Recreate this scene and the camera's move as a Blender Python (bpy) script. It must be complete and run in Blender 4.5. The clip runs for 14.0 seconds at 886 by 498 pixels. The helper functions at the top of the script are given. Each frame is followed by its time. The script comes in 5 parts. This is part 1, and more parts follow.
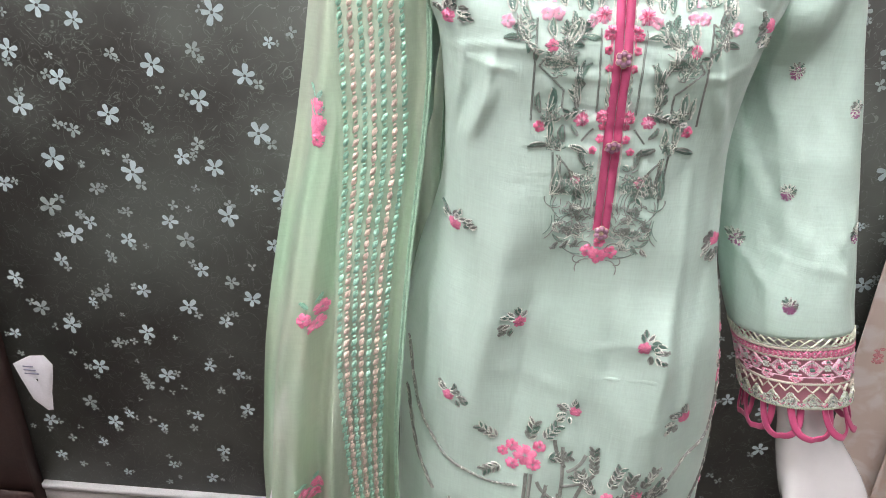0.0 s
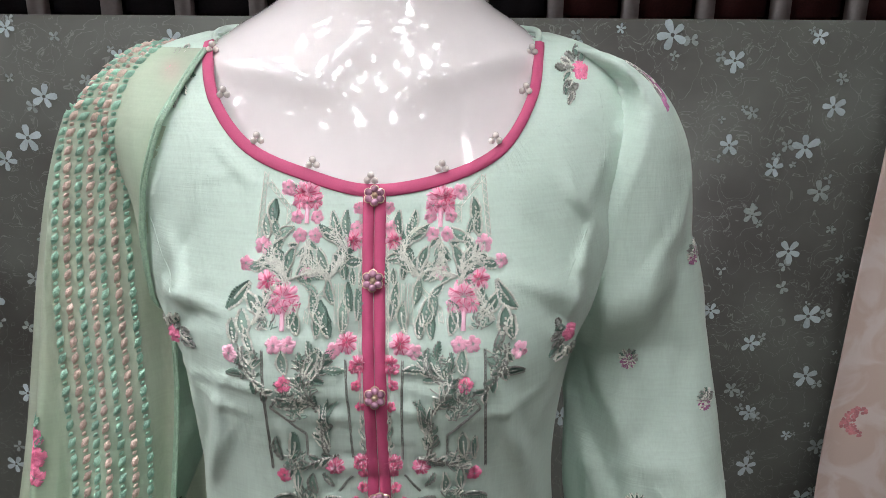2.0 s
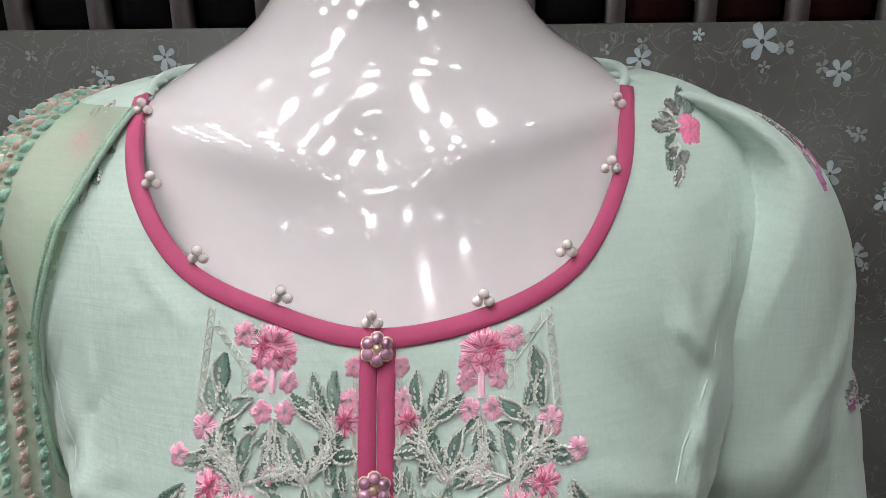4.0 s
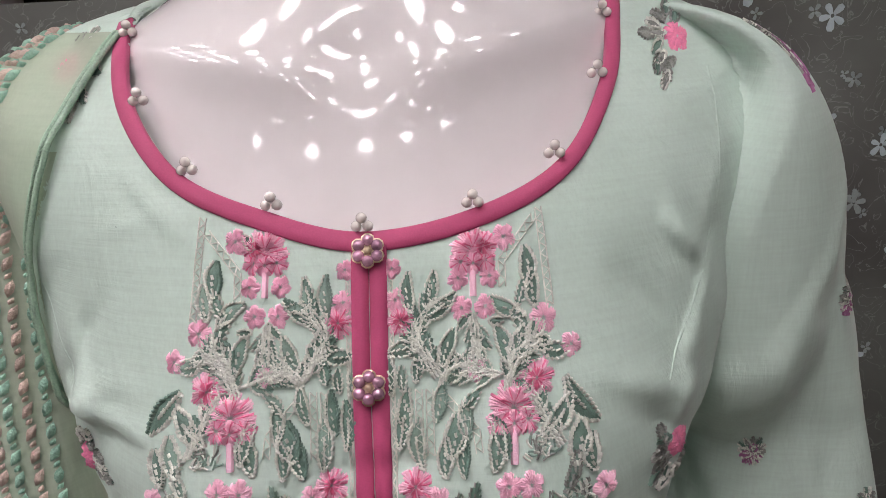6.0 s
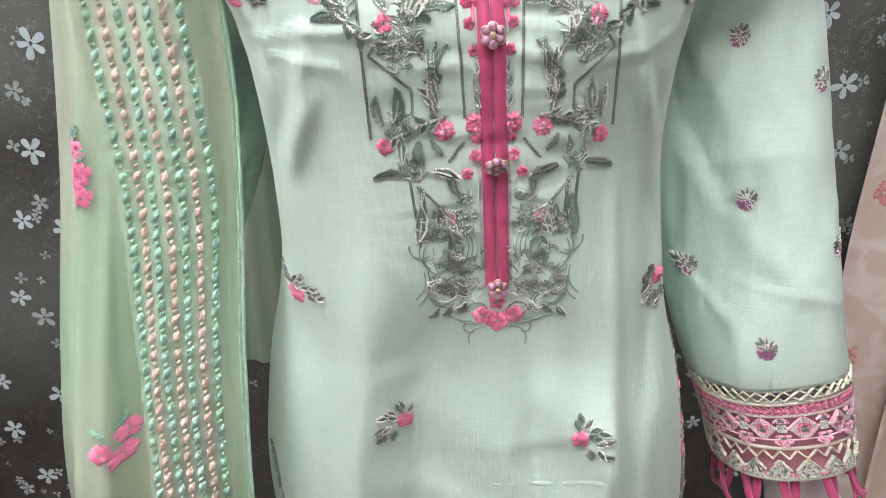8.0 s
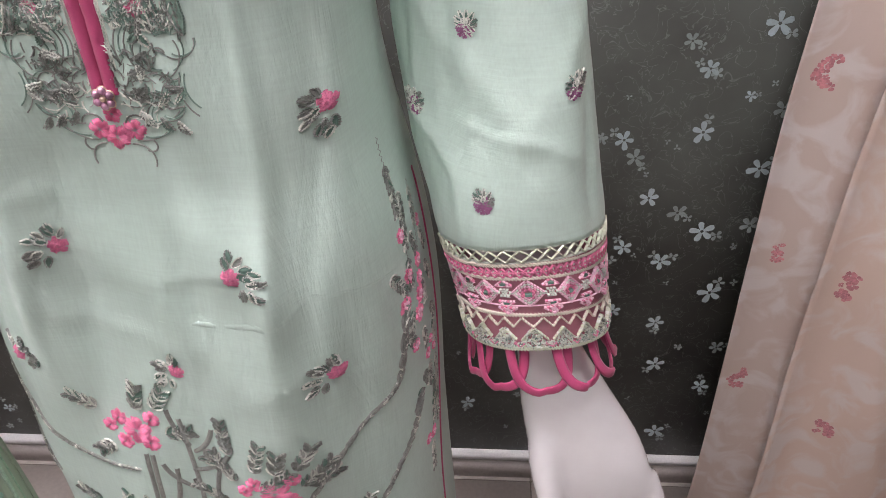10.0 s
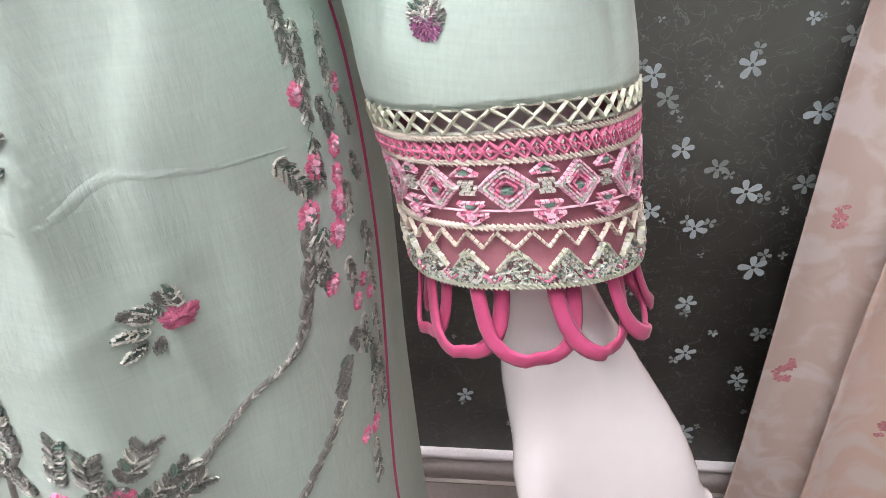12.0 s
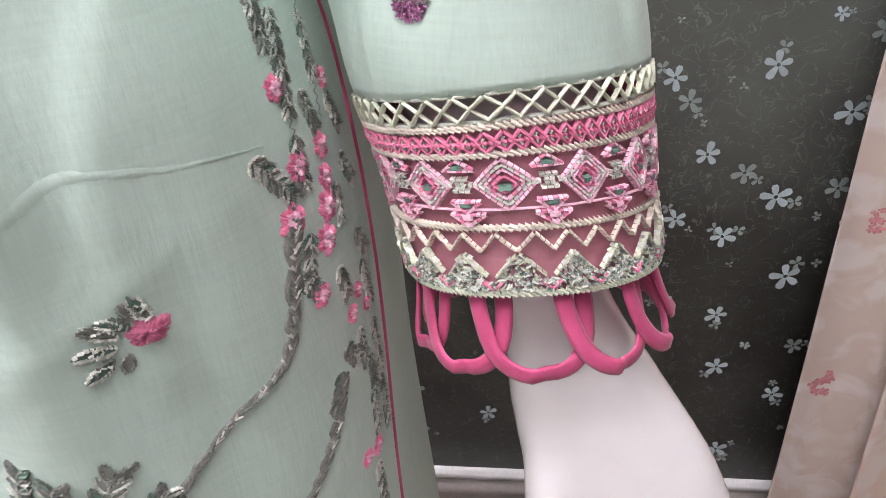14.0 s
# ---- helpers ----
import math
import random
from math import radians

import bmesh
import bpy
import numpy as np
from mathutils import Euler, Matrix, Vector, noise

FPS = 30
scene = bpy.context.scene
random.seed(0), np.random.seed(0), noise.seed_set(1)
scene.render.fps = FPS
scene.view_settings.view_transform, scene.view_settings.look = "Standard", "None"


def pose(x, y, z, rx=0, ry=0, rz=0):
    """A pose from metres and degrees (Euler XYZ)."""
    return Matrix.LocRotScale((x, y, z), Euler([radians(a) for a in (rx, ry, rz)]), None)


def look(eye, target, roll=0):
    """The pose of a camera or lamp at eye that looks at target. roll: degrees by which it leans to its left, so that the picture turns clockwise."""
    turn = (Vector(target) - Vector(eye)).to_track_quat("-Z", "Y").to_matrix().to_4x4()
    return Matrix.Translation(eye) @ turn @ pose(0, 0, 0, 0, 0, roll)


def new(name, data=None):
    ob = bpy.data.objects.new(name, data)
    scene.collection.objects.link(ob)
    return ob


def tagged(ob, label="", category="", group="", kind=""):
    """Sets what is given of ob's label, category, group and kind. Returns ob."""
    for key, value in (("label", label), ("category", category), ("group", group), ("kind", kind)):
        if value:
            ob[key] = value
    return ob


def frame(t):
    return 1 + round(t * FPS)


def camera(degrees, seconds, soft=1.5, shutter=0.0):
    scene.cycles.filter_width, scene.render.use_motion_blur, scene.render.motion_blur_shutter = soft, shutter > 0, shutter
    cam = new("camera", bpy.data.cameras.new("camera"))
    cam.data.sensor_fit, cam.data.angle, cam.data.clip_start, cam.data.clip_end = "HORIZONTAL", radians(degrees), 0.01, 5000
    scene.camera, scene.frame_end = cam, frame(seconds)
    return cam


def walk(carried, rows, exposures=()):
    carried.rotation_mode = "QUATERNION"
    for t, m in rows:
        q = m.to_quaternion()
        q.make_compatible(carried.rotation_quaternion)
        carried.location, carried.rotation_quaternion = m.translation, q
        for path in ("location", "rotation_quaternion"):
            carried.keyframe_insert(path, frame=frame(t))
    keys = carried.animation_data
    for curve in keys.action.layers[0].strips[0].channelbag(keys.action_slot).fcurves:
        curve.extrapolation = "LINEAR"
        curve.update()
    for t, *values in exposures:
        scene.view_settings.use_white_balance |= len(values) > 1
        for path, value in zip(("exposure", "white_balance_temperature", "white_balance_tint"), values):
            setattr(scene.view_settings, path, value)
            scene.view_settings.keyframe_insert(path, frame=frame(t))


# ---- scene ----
cam = camera(61.0, 14.0, 0.8)
PATH = [
    (0, (0.028, 0.038, 1.433), (-0.055, 1.806, 0.502), 2.4),
    (0.5, (0.119, 0.101, 1.466), (0.076, 1.923, 0.642), 1.3),
    (1, (0.16, 0.156, 1.495), (0.129, 2.022, 0.775), 0.7),
    (1.5, (0.18, 0.18, 1.515), (0.149, 2.074, 0.874), 0.6),
    (2, (0.176, 0.214, 1.516), (0.145, 2.124, 0.922), 0.4),
    (2.5, (0.142, 0.287, 1.524), (0.1, 2.2, 0.944), 0.3),
    (3, (0.144, 0.341, 1.529), (0.072, 2.253, 0.949), 0.1),
    (3.2, (0.156, 0.362, 1.537), (0.059, 2.266, 0.935), 0.3),
    (5.5, (0.177, 0.409, 1.529), (0.008, 2.3, 0.9), -1.9),
    (6, (0.176, 0.385, 1.505), (0.038, 2.271, 0.855), -2.7),
    (6.5, (0.159, 0.323, 1.449), (0.072, 2.194, 0.749), -3.3),
    (7, (0.13, 0.269, 1.428), (0.108, 2.112, 0.653), -3.2),
    (7.5, (0.104, 0.233, 1.387), (0.121, 2.042, 0.533), -3.0),
    (8, (0.091, 0.23, 1.374), (0.142, 2.019, 0.481), -2.1),
    (8.5, (0.133, 0.231, 1.389), (0.158, 2.016, 0.487), -1.6),
    (9, (0.211, 0.215, 1.392), (0.168, 1.97, 0.433), -1.2),
    (9.2, (0.244, 0.209, 1.387), (0.184, 1.917, 0.349), -1.2),
    (11.3, (0.348, 0.377, 1.182), (0.245, 1.993, 0.007), 0.0),
    (11.5, (0.347, 0.38, 1.178), (0.235, 2.004, 0.016), -0.5),
    (12, (0.354, 0.398, 1.153), (0.221, 2.031, 0.007), -0.7),
    (12.5, (0.368, 0.437, 1.121), (0.213, 2.081, -0.007), -1.4),
    (13, (0.372, 0.447, 1.12), (0.2, 2.101, 0.009), -2.0),
    (13.5, (0.373, 0.441, 1.115), (0.19, 2.099, 0.011), -2.4),
    (14, (0.364, 0.419, 1.133), (0.159, 2.072, 0.026), -3.1),
]
EXPOSURES = [(0, 0.55, 6500, 10), (0.5, 0.12, 6550, 13), (1, -0.13, 6600, 14), (2, -0.33, 6500, 11), (3, -0.5, 6500, 11), (5.5, -0.78, 6700, 16), (6.5, -0.52, 6800, 20), (7, -0.25, 6700, 19), (7.5, -0.06, 6600, 15), (8, 0.5, 6560, 13), (8.5, 0.22, 6530, 12), (9, 0.10, 6600, 14), (11.5, 0.72, 6580, 19), (12.5, 0.78, 6500, 15), (14, 0.74, 6460, 16)]
walk(cam, [(t, look(eye, target, roll)) for t, eye, target, roll in PATH], EXPOSURES)

# ---- world and lights ----
world = bpy.data.worlds.new("shop_world")
world.use_nodes = True
scene.world = world
world.node_tree.nodes["Background"].inputs[0].default_value = (0.75, 0.8, 0.9, 1)
world.node_tree.nodes["Background"].inputs[1].default_value = 0.05
LAMP_POWER = 66.0


# ---- materials ----
def nodes_of(name):
    m = bpy.data.materials.new(name)
    m.use_nodes = True
    nt = m.node_tree
    return m, nt, nt.nodes["Principled BSDF"]


def mat(name, colour, rough=0.6, metal=0.0, vary=0.12, scale=14.0, fine=900.0, bump=0.15, depth=0.0004, sheen=0.0, coat=0.0, island=0.0, spec=0.5):
    """A surface with mottling at a large scale, grain at a fine one and a little relief."""
    m, nt, b = nodes_of(name)
    N, L = nt.nodes.new, nt.links.new
    tc = N("ShaderNodeTexCoord")
    n1 = N("ShaderNodeTexNoise")
    n1.inputs["Scale"].default_value, n1.inputs["Detail"].default_value = scale, 6
    n2 = N("ShaderNodeTexNoise")
    n2.inputs["Scale"].default_value, n2.inputs["Detail"].default_value = fine, 3
    L(tc.outputs["Object"], n1.inputs["Vector"])
    L(tc.outputs["Object"], n2.inputs["Vector"])
    add = N("ShaderNodeMath")
    add.operation = "ADD"
    L(n1.outputs[0], add.inputs[0])
    L(n2.outputs[0], add.inputs[1])
    last = add.outputs[0]
    if island:
        geo = N("ShaderNodeNewGeometry")
        mul = N("ShaderNodeMath")
        mul.operation = "MULTIPLY_ADD"
        mul.inputs[1].default_value = island
        L(geo.outputs["Random Per Island"], mul.inputs[0])
        L(last, mul.inputs[2])
        last = mul.outputs[0]
    ramp = N("ShaderNodeMapRange")
    ramp.inputs["From Min"].default_value, ramp.inputs["From Max"].default_value = 0.6, 1.4 + island
    ramp.inputs["To Min"].default_value, ramp.inputs["To Max"].default_value = 1 - vary, 1 + vary
    L(last, ramp.inputs["Value"])
    mix = N("ShaderNodeVectorMath")
    mix.operation = "SCALE"
    mix.inputs[0].default_value = colour
    L(ramp.outputs[0], mix.inputs["Scale"])
    L(mix.outputs[0], b.inputs["Base Color"])
    bp = N("ShaderNodeBump")
    bp.inputs["Strength"].default_value, bp.inputs["Distance"].default_value = bump, depth
    L(n2.outputs[0], bp.inputs["Height"])
    L(bp.outputs[0], b.inputs["Normal"])
    b.inputs["Roughness"].default_value, b.inputs["Metallic"].default_value = rough, metal
    b.inputs["Sheen Weight"].default_value, b.inputs["Coat Weight"].default_value = sheen, coat
    b.inputs["Specular IOR Level"].default_value = spec
    return m


def cloth(name, colour, crease=0.5, sheer=0.0, tint=None, rough=0.55, weave=2600.0):
    """Woven cloth: fine weave, soft creases, faint slubs; sheer lets light and sight through."""
    m, nt, b = nodes_of(name)
    N, L = nt.nodes.new, nt.links.new
    tc = N("ShaderNodeTexCoord")
    mp = N("ShaderNodeMapping")
    mp.inputs["Scale"].default_value = (1, 1, 0.35)
    L(tc.outputs["Object"], mp.inputs["Vector"])
    big = N("ShaderNodeTexNoise")
    big.inputs["Scale"].default_value, big.inputs["Detail"].default_value, big.inputs["Distortion"].default_value = 9, 4, 0.6
    L(mp.outputs[0], big.inputs["Vector"])
    slub = N("ShaderNodeTexNoise")
    mp2 = N("ShaderNodeMapping")
    mp2.inputs["Scale"].default_value = (1, 1, 0.06)
    L(tc.outputs["Object"], mp2.inputs["Vector"])
    slub.inputs["Scale"].default_value, slub.inputs["Detail"].default_value = 700, 3
    L(mp2.outputs[0], slub.inputs["Vector"])
    slub2 = N("ShaderNodeTexNoise")
    mp3 = N("ShaderNodeMapping")
    mp3.inputs["Scale"].default_value = (0.06, 0.06, 1)
    L(tc.outputs["Object"], mp3.inputs["Vector"])
    slub2.inputs["Scale"].default_value, slub2.inputs["Detail"].default_value = 700, 3
    L(mp3.outputs[0], slub2.inputs["Vector"])
    add = N("ShaderNodeMath")
    add.operation = "ADD"
    L(slub.outputs[0], add.inputs[0])
    L(slub2.outputs[0], add.inputs[1])
    tone = N("ShaderNodeMapRange")
    tone.inputs["From Min"].default_value, tone.inputs["From Max"].default_value = 0.7, 1.3
    tone.inputs["To Min"].default_value, tone.inputs["To Max"].default_value = 0.955, 1.045
    L(add.outputs[0], tone.inputs["Value"])
    mixc = N("ShaderNodeMix")
    mixc.data_type = "RGBA"
    mixc.inputs["A"].default_value = (*colour, 1)
    mixc.inputs["B"].default_value = (*(tint or [c * 0.9 for c in colour]), 1)
    mr = N("ShaderNodeMapRange")
    mr.inputs["From Min"].default_value, mr.inputs["From Max"].default_value = 0.4, 0.65
    L(big.outputs[0], mr.inputs["Value"])
    L(mr.outputs[0], mixc.inputs["Factor"])
    sc = N("ShaderNodeVectorMath")
    sc.operation = "SCALE"
    L(mixc.outputs["Result"], sc.inputs[0])
    L(tone.outputs[0], sc.inputs["Scale"])
    L(sc.outputs[0], b.inputs["Base Color"])
    b1 = N("ShaderNodeBump")
    b1.inputs["Strength"].default_value, b1.inputs["Distance"].default_value = crease, 0.006
    L(big.outputs[0], b1.inputs["Height"])
    b2 = N("ShaderNodeBump")
    b2.inputs["Strength"].default_value, b2.inputs["Distance"].default_value = 0.3, 0.0005
    L(add.outputs[0], b2.inputs["Height"])
    mid = N("ShaderNodeTexNoise")
    mid.inputs["Scale"].default_value, mid.inputs["Detail"].default_value, mid.inputs["Distortion"].default_value = 30, 5, 1.4
    L(mp.outputs[0], mid.inputs["Vector"])
    b3 = N("ShaderNodeBump")
    b3.inputs["Strength"].default_value, b3.inputs["Distance"].default_value = 0.5, 0.003
    L(mid.outputs[0], b3.inputs["Height"])
    L(b1.outputs[0], b3.inputs["Normal"])
    L(b3.outputs[0], b2.inputs["Normal"])
    L(b2.outputs[0], b.inputs["Normal"])
    b.inputs["Roughness"].default_value = rough
    b.inputs["Sheen Weight"].default_value, b.inputs["Sheen Roughness"].default_value = 0.15, 0.4
    b.inputs["Specular IOR Level"].default_value = 0.3
    out = nt.nodes["Material Output"]
    if sheer:
        tr = N("ShaderNodeBsdfTransparent")
        tl = N("ShaderNodeBsdfTranslucent")
        L(sc.outputs[0], tl.inputs["Color"])
        m1 = N("ShaderNodeMixShader")
        m1.inputs[0].default_value = 0.25
        L(b.outputs[0], m1.inputs[1])
        L(tl.outputs[0], m1.inputs[2])
        m2 = N("ShaderNodeMixShader")
        m2.inputs[0].default_value = sheer
        L(m1.outputs[0], m2.inputs[1])
        L(tr.outputs[0], m2.inputs[2])
        L(m2.outputs[0], out.inputs["Surface"])
    return m


def glow(name, colour, strength):
    m, nt, b = nodes_of(name)
    b.inputs["Base Color"].default_value = (*colour, 1)
    b.inputs["Emission Color"].default_value = (*colour, 1)
    b.inputs["Emission Strength"].default_value = strength
    return m


MINT = cloth("mint_cotton", (0.555, 0.70, 0.625), tint=(0.52, 0.67, 0.59))
MINT_SHEER = cloth("mint_chiffon", (0.53, 0.72, 0.53), crease=0.35, sheer=0.34, tint=(0.65, 0.73, 0.58), rough=0.5)
ROSE = mat("rose_binding_cloth", (0.50, 0.065, 0.175), 0.65, vary=0.1, scale=60, fine=1500, sheen=0.2)
ROSE_NET = cloth("rose_net", (0.66, 0.30, 0.36), crease=0.2, sheer=0.16, tint=(0.58, 0.22, 0.28))
PINK = mat("pink_thread", (0.88, 0.28, 0.45), 0.75, spec=0.2, vary=0.22, scale=160, fine=1400, bump=0.6, depth=0.0008, island=0.4)
PALE = mat("pale_pink_thread", (0.98, 0.62, 0.75), 0.75, spec=0.2, vary=0.18, scale=160, fine=1400, bump=0.6, depth=0.0008, island=0.4)
GREEN = mat("green_thread", (0.15, 0.26, 0.21), 0.45, vary=0.45, scale=180, fine=1500, bump=0.6, depth=0.0008, island=0.5)
SILVER = mat("silver_green_thread", (0.76, 0.79, 0.72), 0.34, metal=0.2, vary=0.35, scale=220, fine=1500, bump=0.7, depth=0.0008, island=0.6)
GREYGREEN = mat("grey_green_thread", (0.23, 0.35, 0.29), 0.4, vary=0.35, scale=220, fine=1500, bump=0.6, depth=0.0008, island=0.5)
# pewter thread; in the low yoke also silver thread that mirrors darkness
PEWTER = mat("pewter_and_dim_silver_thread", (0.33, 0.35, 0.32), 0.32, metal=0.4, vary=0.6, scale=260, fine=1600, bump=0.8, depth=0.0008, island=0.6)
CREAM = mat("cream_cord", (0.74, 0.68, 0.58), 0.5, vary=0.2, scale=200, fine=1200, bump=0.6, depth=0.0008)
LACE = mat("ivory_lace_thread", (0.66, 0.70, 0.55), 0.5, vary=0.2, scale=200, fine=1200, bump=0.6, depth=0.0008)
LILAC = mat("lilac_thread", (0.40, 0.16, 0.31), 0.45, vary=0.4, scale=200, fine=1400, bump=0.6, depth=0.0008, island=0.5)
CHAIN_GREEN = mat("aqua_green_thread", (0.34, 0.58, 0.46), 0.75, vary=0.34, scale=120, fine=1100, bump=0.9, depth=0.0010, island=0.8, spec=0.2)
CHAIN_PINK = mat("blush_thread", (0.66, 0.52, 0.45), 0.75, vary=0.32, scale=120, fine=1100, bump=0.9, depth=0.0010, island=0.8, spec=0.2)
PEARL = mat("pearl", (0.82, 0.79, 0.74), 0.18, vary=0.05, scale=40, coat=0.6, bump=0.02)
JEWEL = mat("violet_amber_glass", (0.55, 0.30, 0.42), 0.12, metal=0.35, vary=0.6, scale=300, fine=900, coat=0.8, island=0.8, bump=0.1)
JEWEL_RIM = mat("pale_gold_wire", (0.72, 0.58, 0.42), 0.28, metal=0.7, vary=0.3, scale=300)
SKIN = mat("white_gloss_fibreglass", (0.80, 0.78, 0.78), 0.11, vary=0.03, scale=6, fine=60, bump=0.01, depth=0.001, coat=0.7)
STEEL = mat("white_aluminium", (0.85, 0.84, 0.85), 0.35, metal=0.05, vary=0.12, scale=20, fine=300)
SKIRTING = mat("grey_skirting", (0.52, 0.48, 0.46), 0.5, vary=0.15, scale=9, fine=200)
WOOD = mat("dark_brown_laminate", (0.055, 0.028, 0.025), 0.4, vary=0.35, scale=8, fine=180, bump=0.2)
WALL = mat("dark_unseen_wall", (0.20, 0.185, 0.17), 0.8, vary=0.06, scale=3, fine=150)
CEIL = mat("white_ceiling_paint", (0.8, 0.8, 0.79), 0.85, vary=0.04, scale=3, fine=150)
TILE = mat("cream_floor_tile", (0.54, 0.49, 0.45), 0.3, vary=0.12, scale=7, fine=120, bump=0.05)
GROUT = mat("grey_grout", (0.33, 0.30, 0.27), 0.9, vary=0.2, scale=30)
PRINT = mat("pale_blue_print", (0.42, 0.51, 0.53), 0.35, vary=0.25, scale=60, fine=400, island=0.7, bump=0.02)
PRINT_DIM = mat("faint_print_and_reflection", (0.28, 0.33, 0.32), 0.35, vary=0.3, scale=60, fine=400, island=0.5, bump=0.02)
PAPER = mat("white_paper", (0.72, 0.70, 0.74), 0.75, vary=0.08, scale=40, fine=300)
INK = mat("grey_ink", (0.22, 0.22, 0.30), 0.7)
DARK_CLOTH = mat("charcoal_packet", (0.018, 0.018, 0.022), 0.5, spec=0.25, vary=0.4, scale=20, fine=300)
MAROON_CLOTH = mat("maroon_packet", (0.06, 0.018, 0.018), 0.5, spec=0.25, vary=0.4, scale=20, fine=300)
GREY_POST = mat("pale_grey_post", (0.42, 0.42, 0.42), 0.5, vary=0.15, scale=20, fine=200)
DIFFUSER = glow("lamp_diffuser", (1.0, 0.965, 0.985), LAMP_POWER)
HOUSING = mat("white_lamp_housing", (0.75, 0.75, 0.74), 0.4)


def panel_material():
    """Dark grey-green laminate with mottling, cloudy smears and faint twigs."""
    m, nt, b = nodes_of("dark_floral_laminate")
    N, L = nt.nodes.new, nt.links.new
    tc = N("ShaderNodeTexCoord")
    n1 = N("ShaderNodeTexNoise")
    n1.inputs["Scale"].default_value, n1.inputs["Detail"].default_value = 3.2, 5
    L(tc.outputs["Object"], n1.inputs["Vector"])
    cr = N("ShaderNodeValToRGB")
    cr.color_ramp.elements[0].position, cr.color_ramp.elements[0].color = 0.35, (0.048, 0.047, 0.043, 1)
    cr.color_ramp.elements[1].position, cr.color_ramp.elements[1].color = 0.70, (0.134, 0.149, 0.133, 1)
    L(n1.outputs[0], cr.inputs[0])
    n2 = N("ShaderNodeTexNoise")
    n2.inputs["Scale"].default_value, n2.inputs["Detail"].default_value, n2.inputs["Distortion"].default_value = 26, 3, 1.6
    L(tc.outputs["Object"], n2.inputs["Vector"])
    sub = N("ShaderNodeMath")
    sub.operation = "SUBTRACT"
    sub.inputs[1].default_value = 0.5
    L(n2.outputs[0], sub.inputs[0])
    ab = N("ShaderNodeMath")
    ab.operation = "ABSOLUTE"
    L(sub.outputs[0], ab.inputs[0])
    mr = N("ShaderNodeMapRange")
    mr.inputs["From Min"].default_value, mr.inputs["From Max"].default_value = 0.0, 0.012
    mr.inputs["To Min"].default_value, mr.inputs["To Max"].default_value = 0.60, 0.0
    L(ab.outputs[0], mr.inputs["Value"])
    mx = N("ShaderNodeMix")
    mx.data_type = "RGBA"
    mx.inputs["B"].default_value = (0.24, 0.27, 0.25, 1)
    L(cr.outputs[0], mx.inputs["A"])
    L(mr.outputs[0], mx.inputs["Factor"])
    L(mx.outputs["Result"], b.inputs["Base Color"])
    n3 = N("ShaderNodeTexNoise")
    n3.inputs["Scale"].default_value, n3.inputs["Detail"].default_value = 7, 6
    L(tc.outputs["Object"], n3.inputs["Vector"])
    r = N("ShaderNodeMapRange")
    r.inputs["To Min"].default_value, r.inputs["To Max"].default_value = 0.36, 0.6
    L(n3.outputs[0], r.inputs["Value"])
    L(r.outputs[0], b.inputs["Roughness"])
    b.inputs["Coat Weight"].default_value, b.inputs["Coat Roughness"].default_value = 0.04, 0.3
    b.inputs["Specular IOR Level"].default_value = 0.4
    return m


def peach_material(name, base):
    """Peach lawn cloth with washed-out white and rose flower print."""
    m, nt, b = nodes_of(name)
    N, L = nt.nodes.new, nt.links.new
    tc = N("ShaderNodeTexCoord")
    n1 = N("ShaderNodeTexNoise")
    n1.inputs["Scale"].default_value, n1.inputs["Detail"].default_value, n1.inputs["Distortion"].default_value = 16, 5, 1.0
    L(tc.outputs["Object"], n1.inputs["Vector"])
    c1 = N("ShaderNodeValToRGB")
    c1.color_ramp.elements[0].position, c1.color_ramp.elements[0].color = 0.48, (*base, 1)
    c1.color_ramp.elements[1].position, c1.color_ramp.elements[1].color = 0.62, (*[min(0.8, c * 0.6 + 0.33) for c in base], 1)
    L(n1.outputs[0], c1.inputs[0])
    L(c1.outputs[0], b.inputs["Base Color"])
    n2 = N("ShaderNodeTexNoise")
    n2.inputs["Scale"].default_value = 1200
    L(tc.outputs["Object"], n2.inputs["Vector"])
    bp = N("ShaderNodeBump")
    bp.inputs["Strength"].default_value, bp.inputs["Distance"].default_value = 0.3, 0.0005
    L(n2.outputs[0], bp.inputs["Height"])
    L(bp.outputs[0], b.inputs["Normal"])
    b.inputs["Roughness"].default_value = 0.7
    return m


PANEL = panel_material()
PEACH = peach_material("peach_lawn_cloth", (0.74, 0.58, 0.49))
PEACH_GREY = peach_material("dusky_peach_cloth", (0.63, 0.52, 0.46))
ROSE_PRINT = mat("rose_print", (0.60, 0.25, 0.27), 0.7, vary=0.4, scale=90, fine=400, island=0.6)


# ---- small tools ----
def thing(name, label, category, group="", kind=""):
    return tagged(new(name), label, category, group, kind)


def part(name, bm, materials, parent=None, label="", smooth=True):
    """Links a bmesh as one mesh object under its thing or part."""
    me = bpy.data.meshes.new(name)
    bm.normal_update()
    bm.to_mesh(me)
    bm.free()
    for m in materials if isinstance(materials, (list, tuple)) else [materials]:
        me.materials.append(m)
    if smooth:
        me.shade_smooth()
    ob = new(name, me)
    ob.parent = parent
    if label:
        ob["label"] = label
    return ob


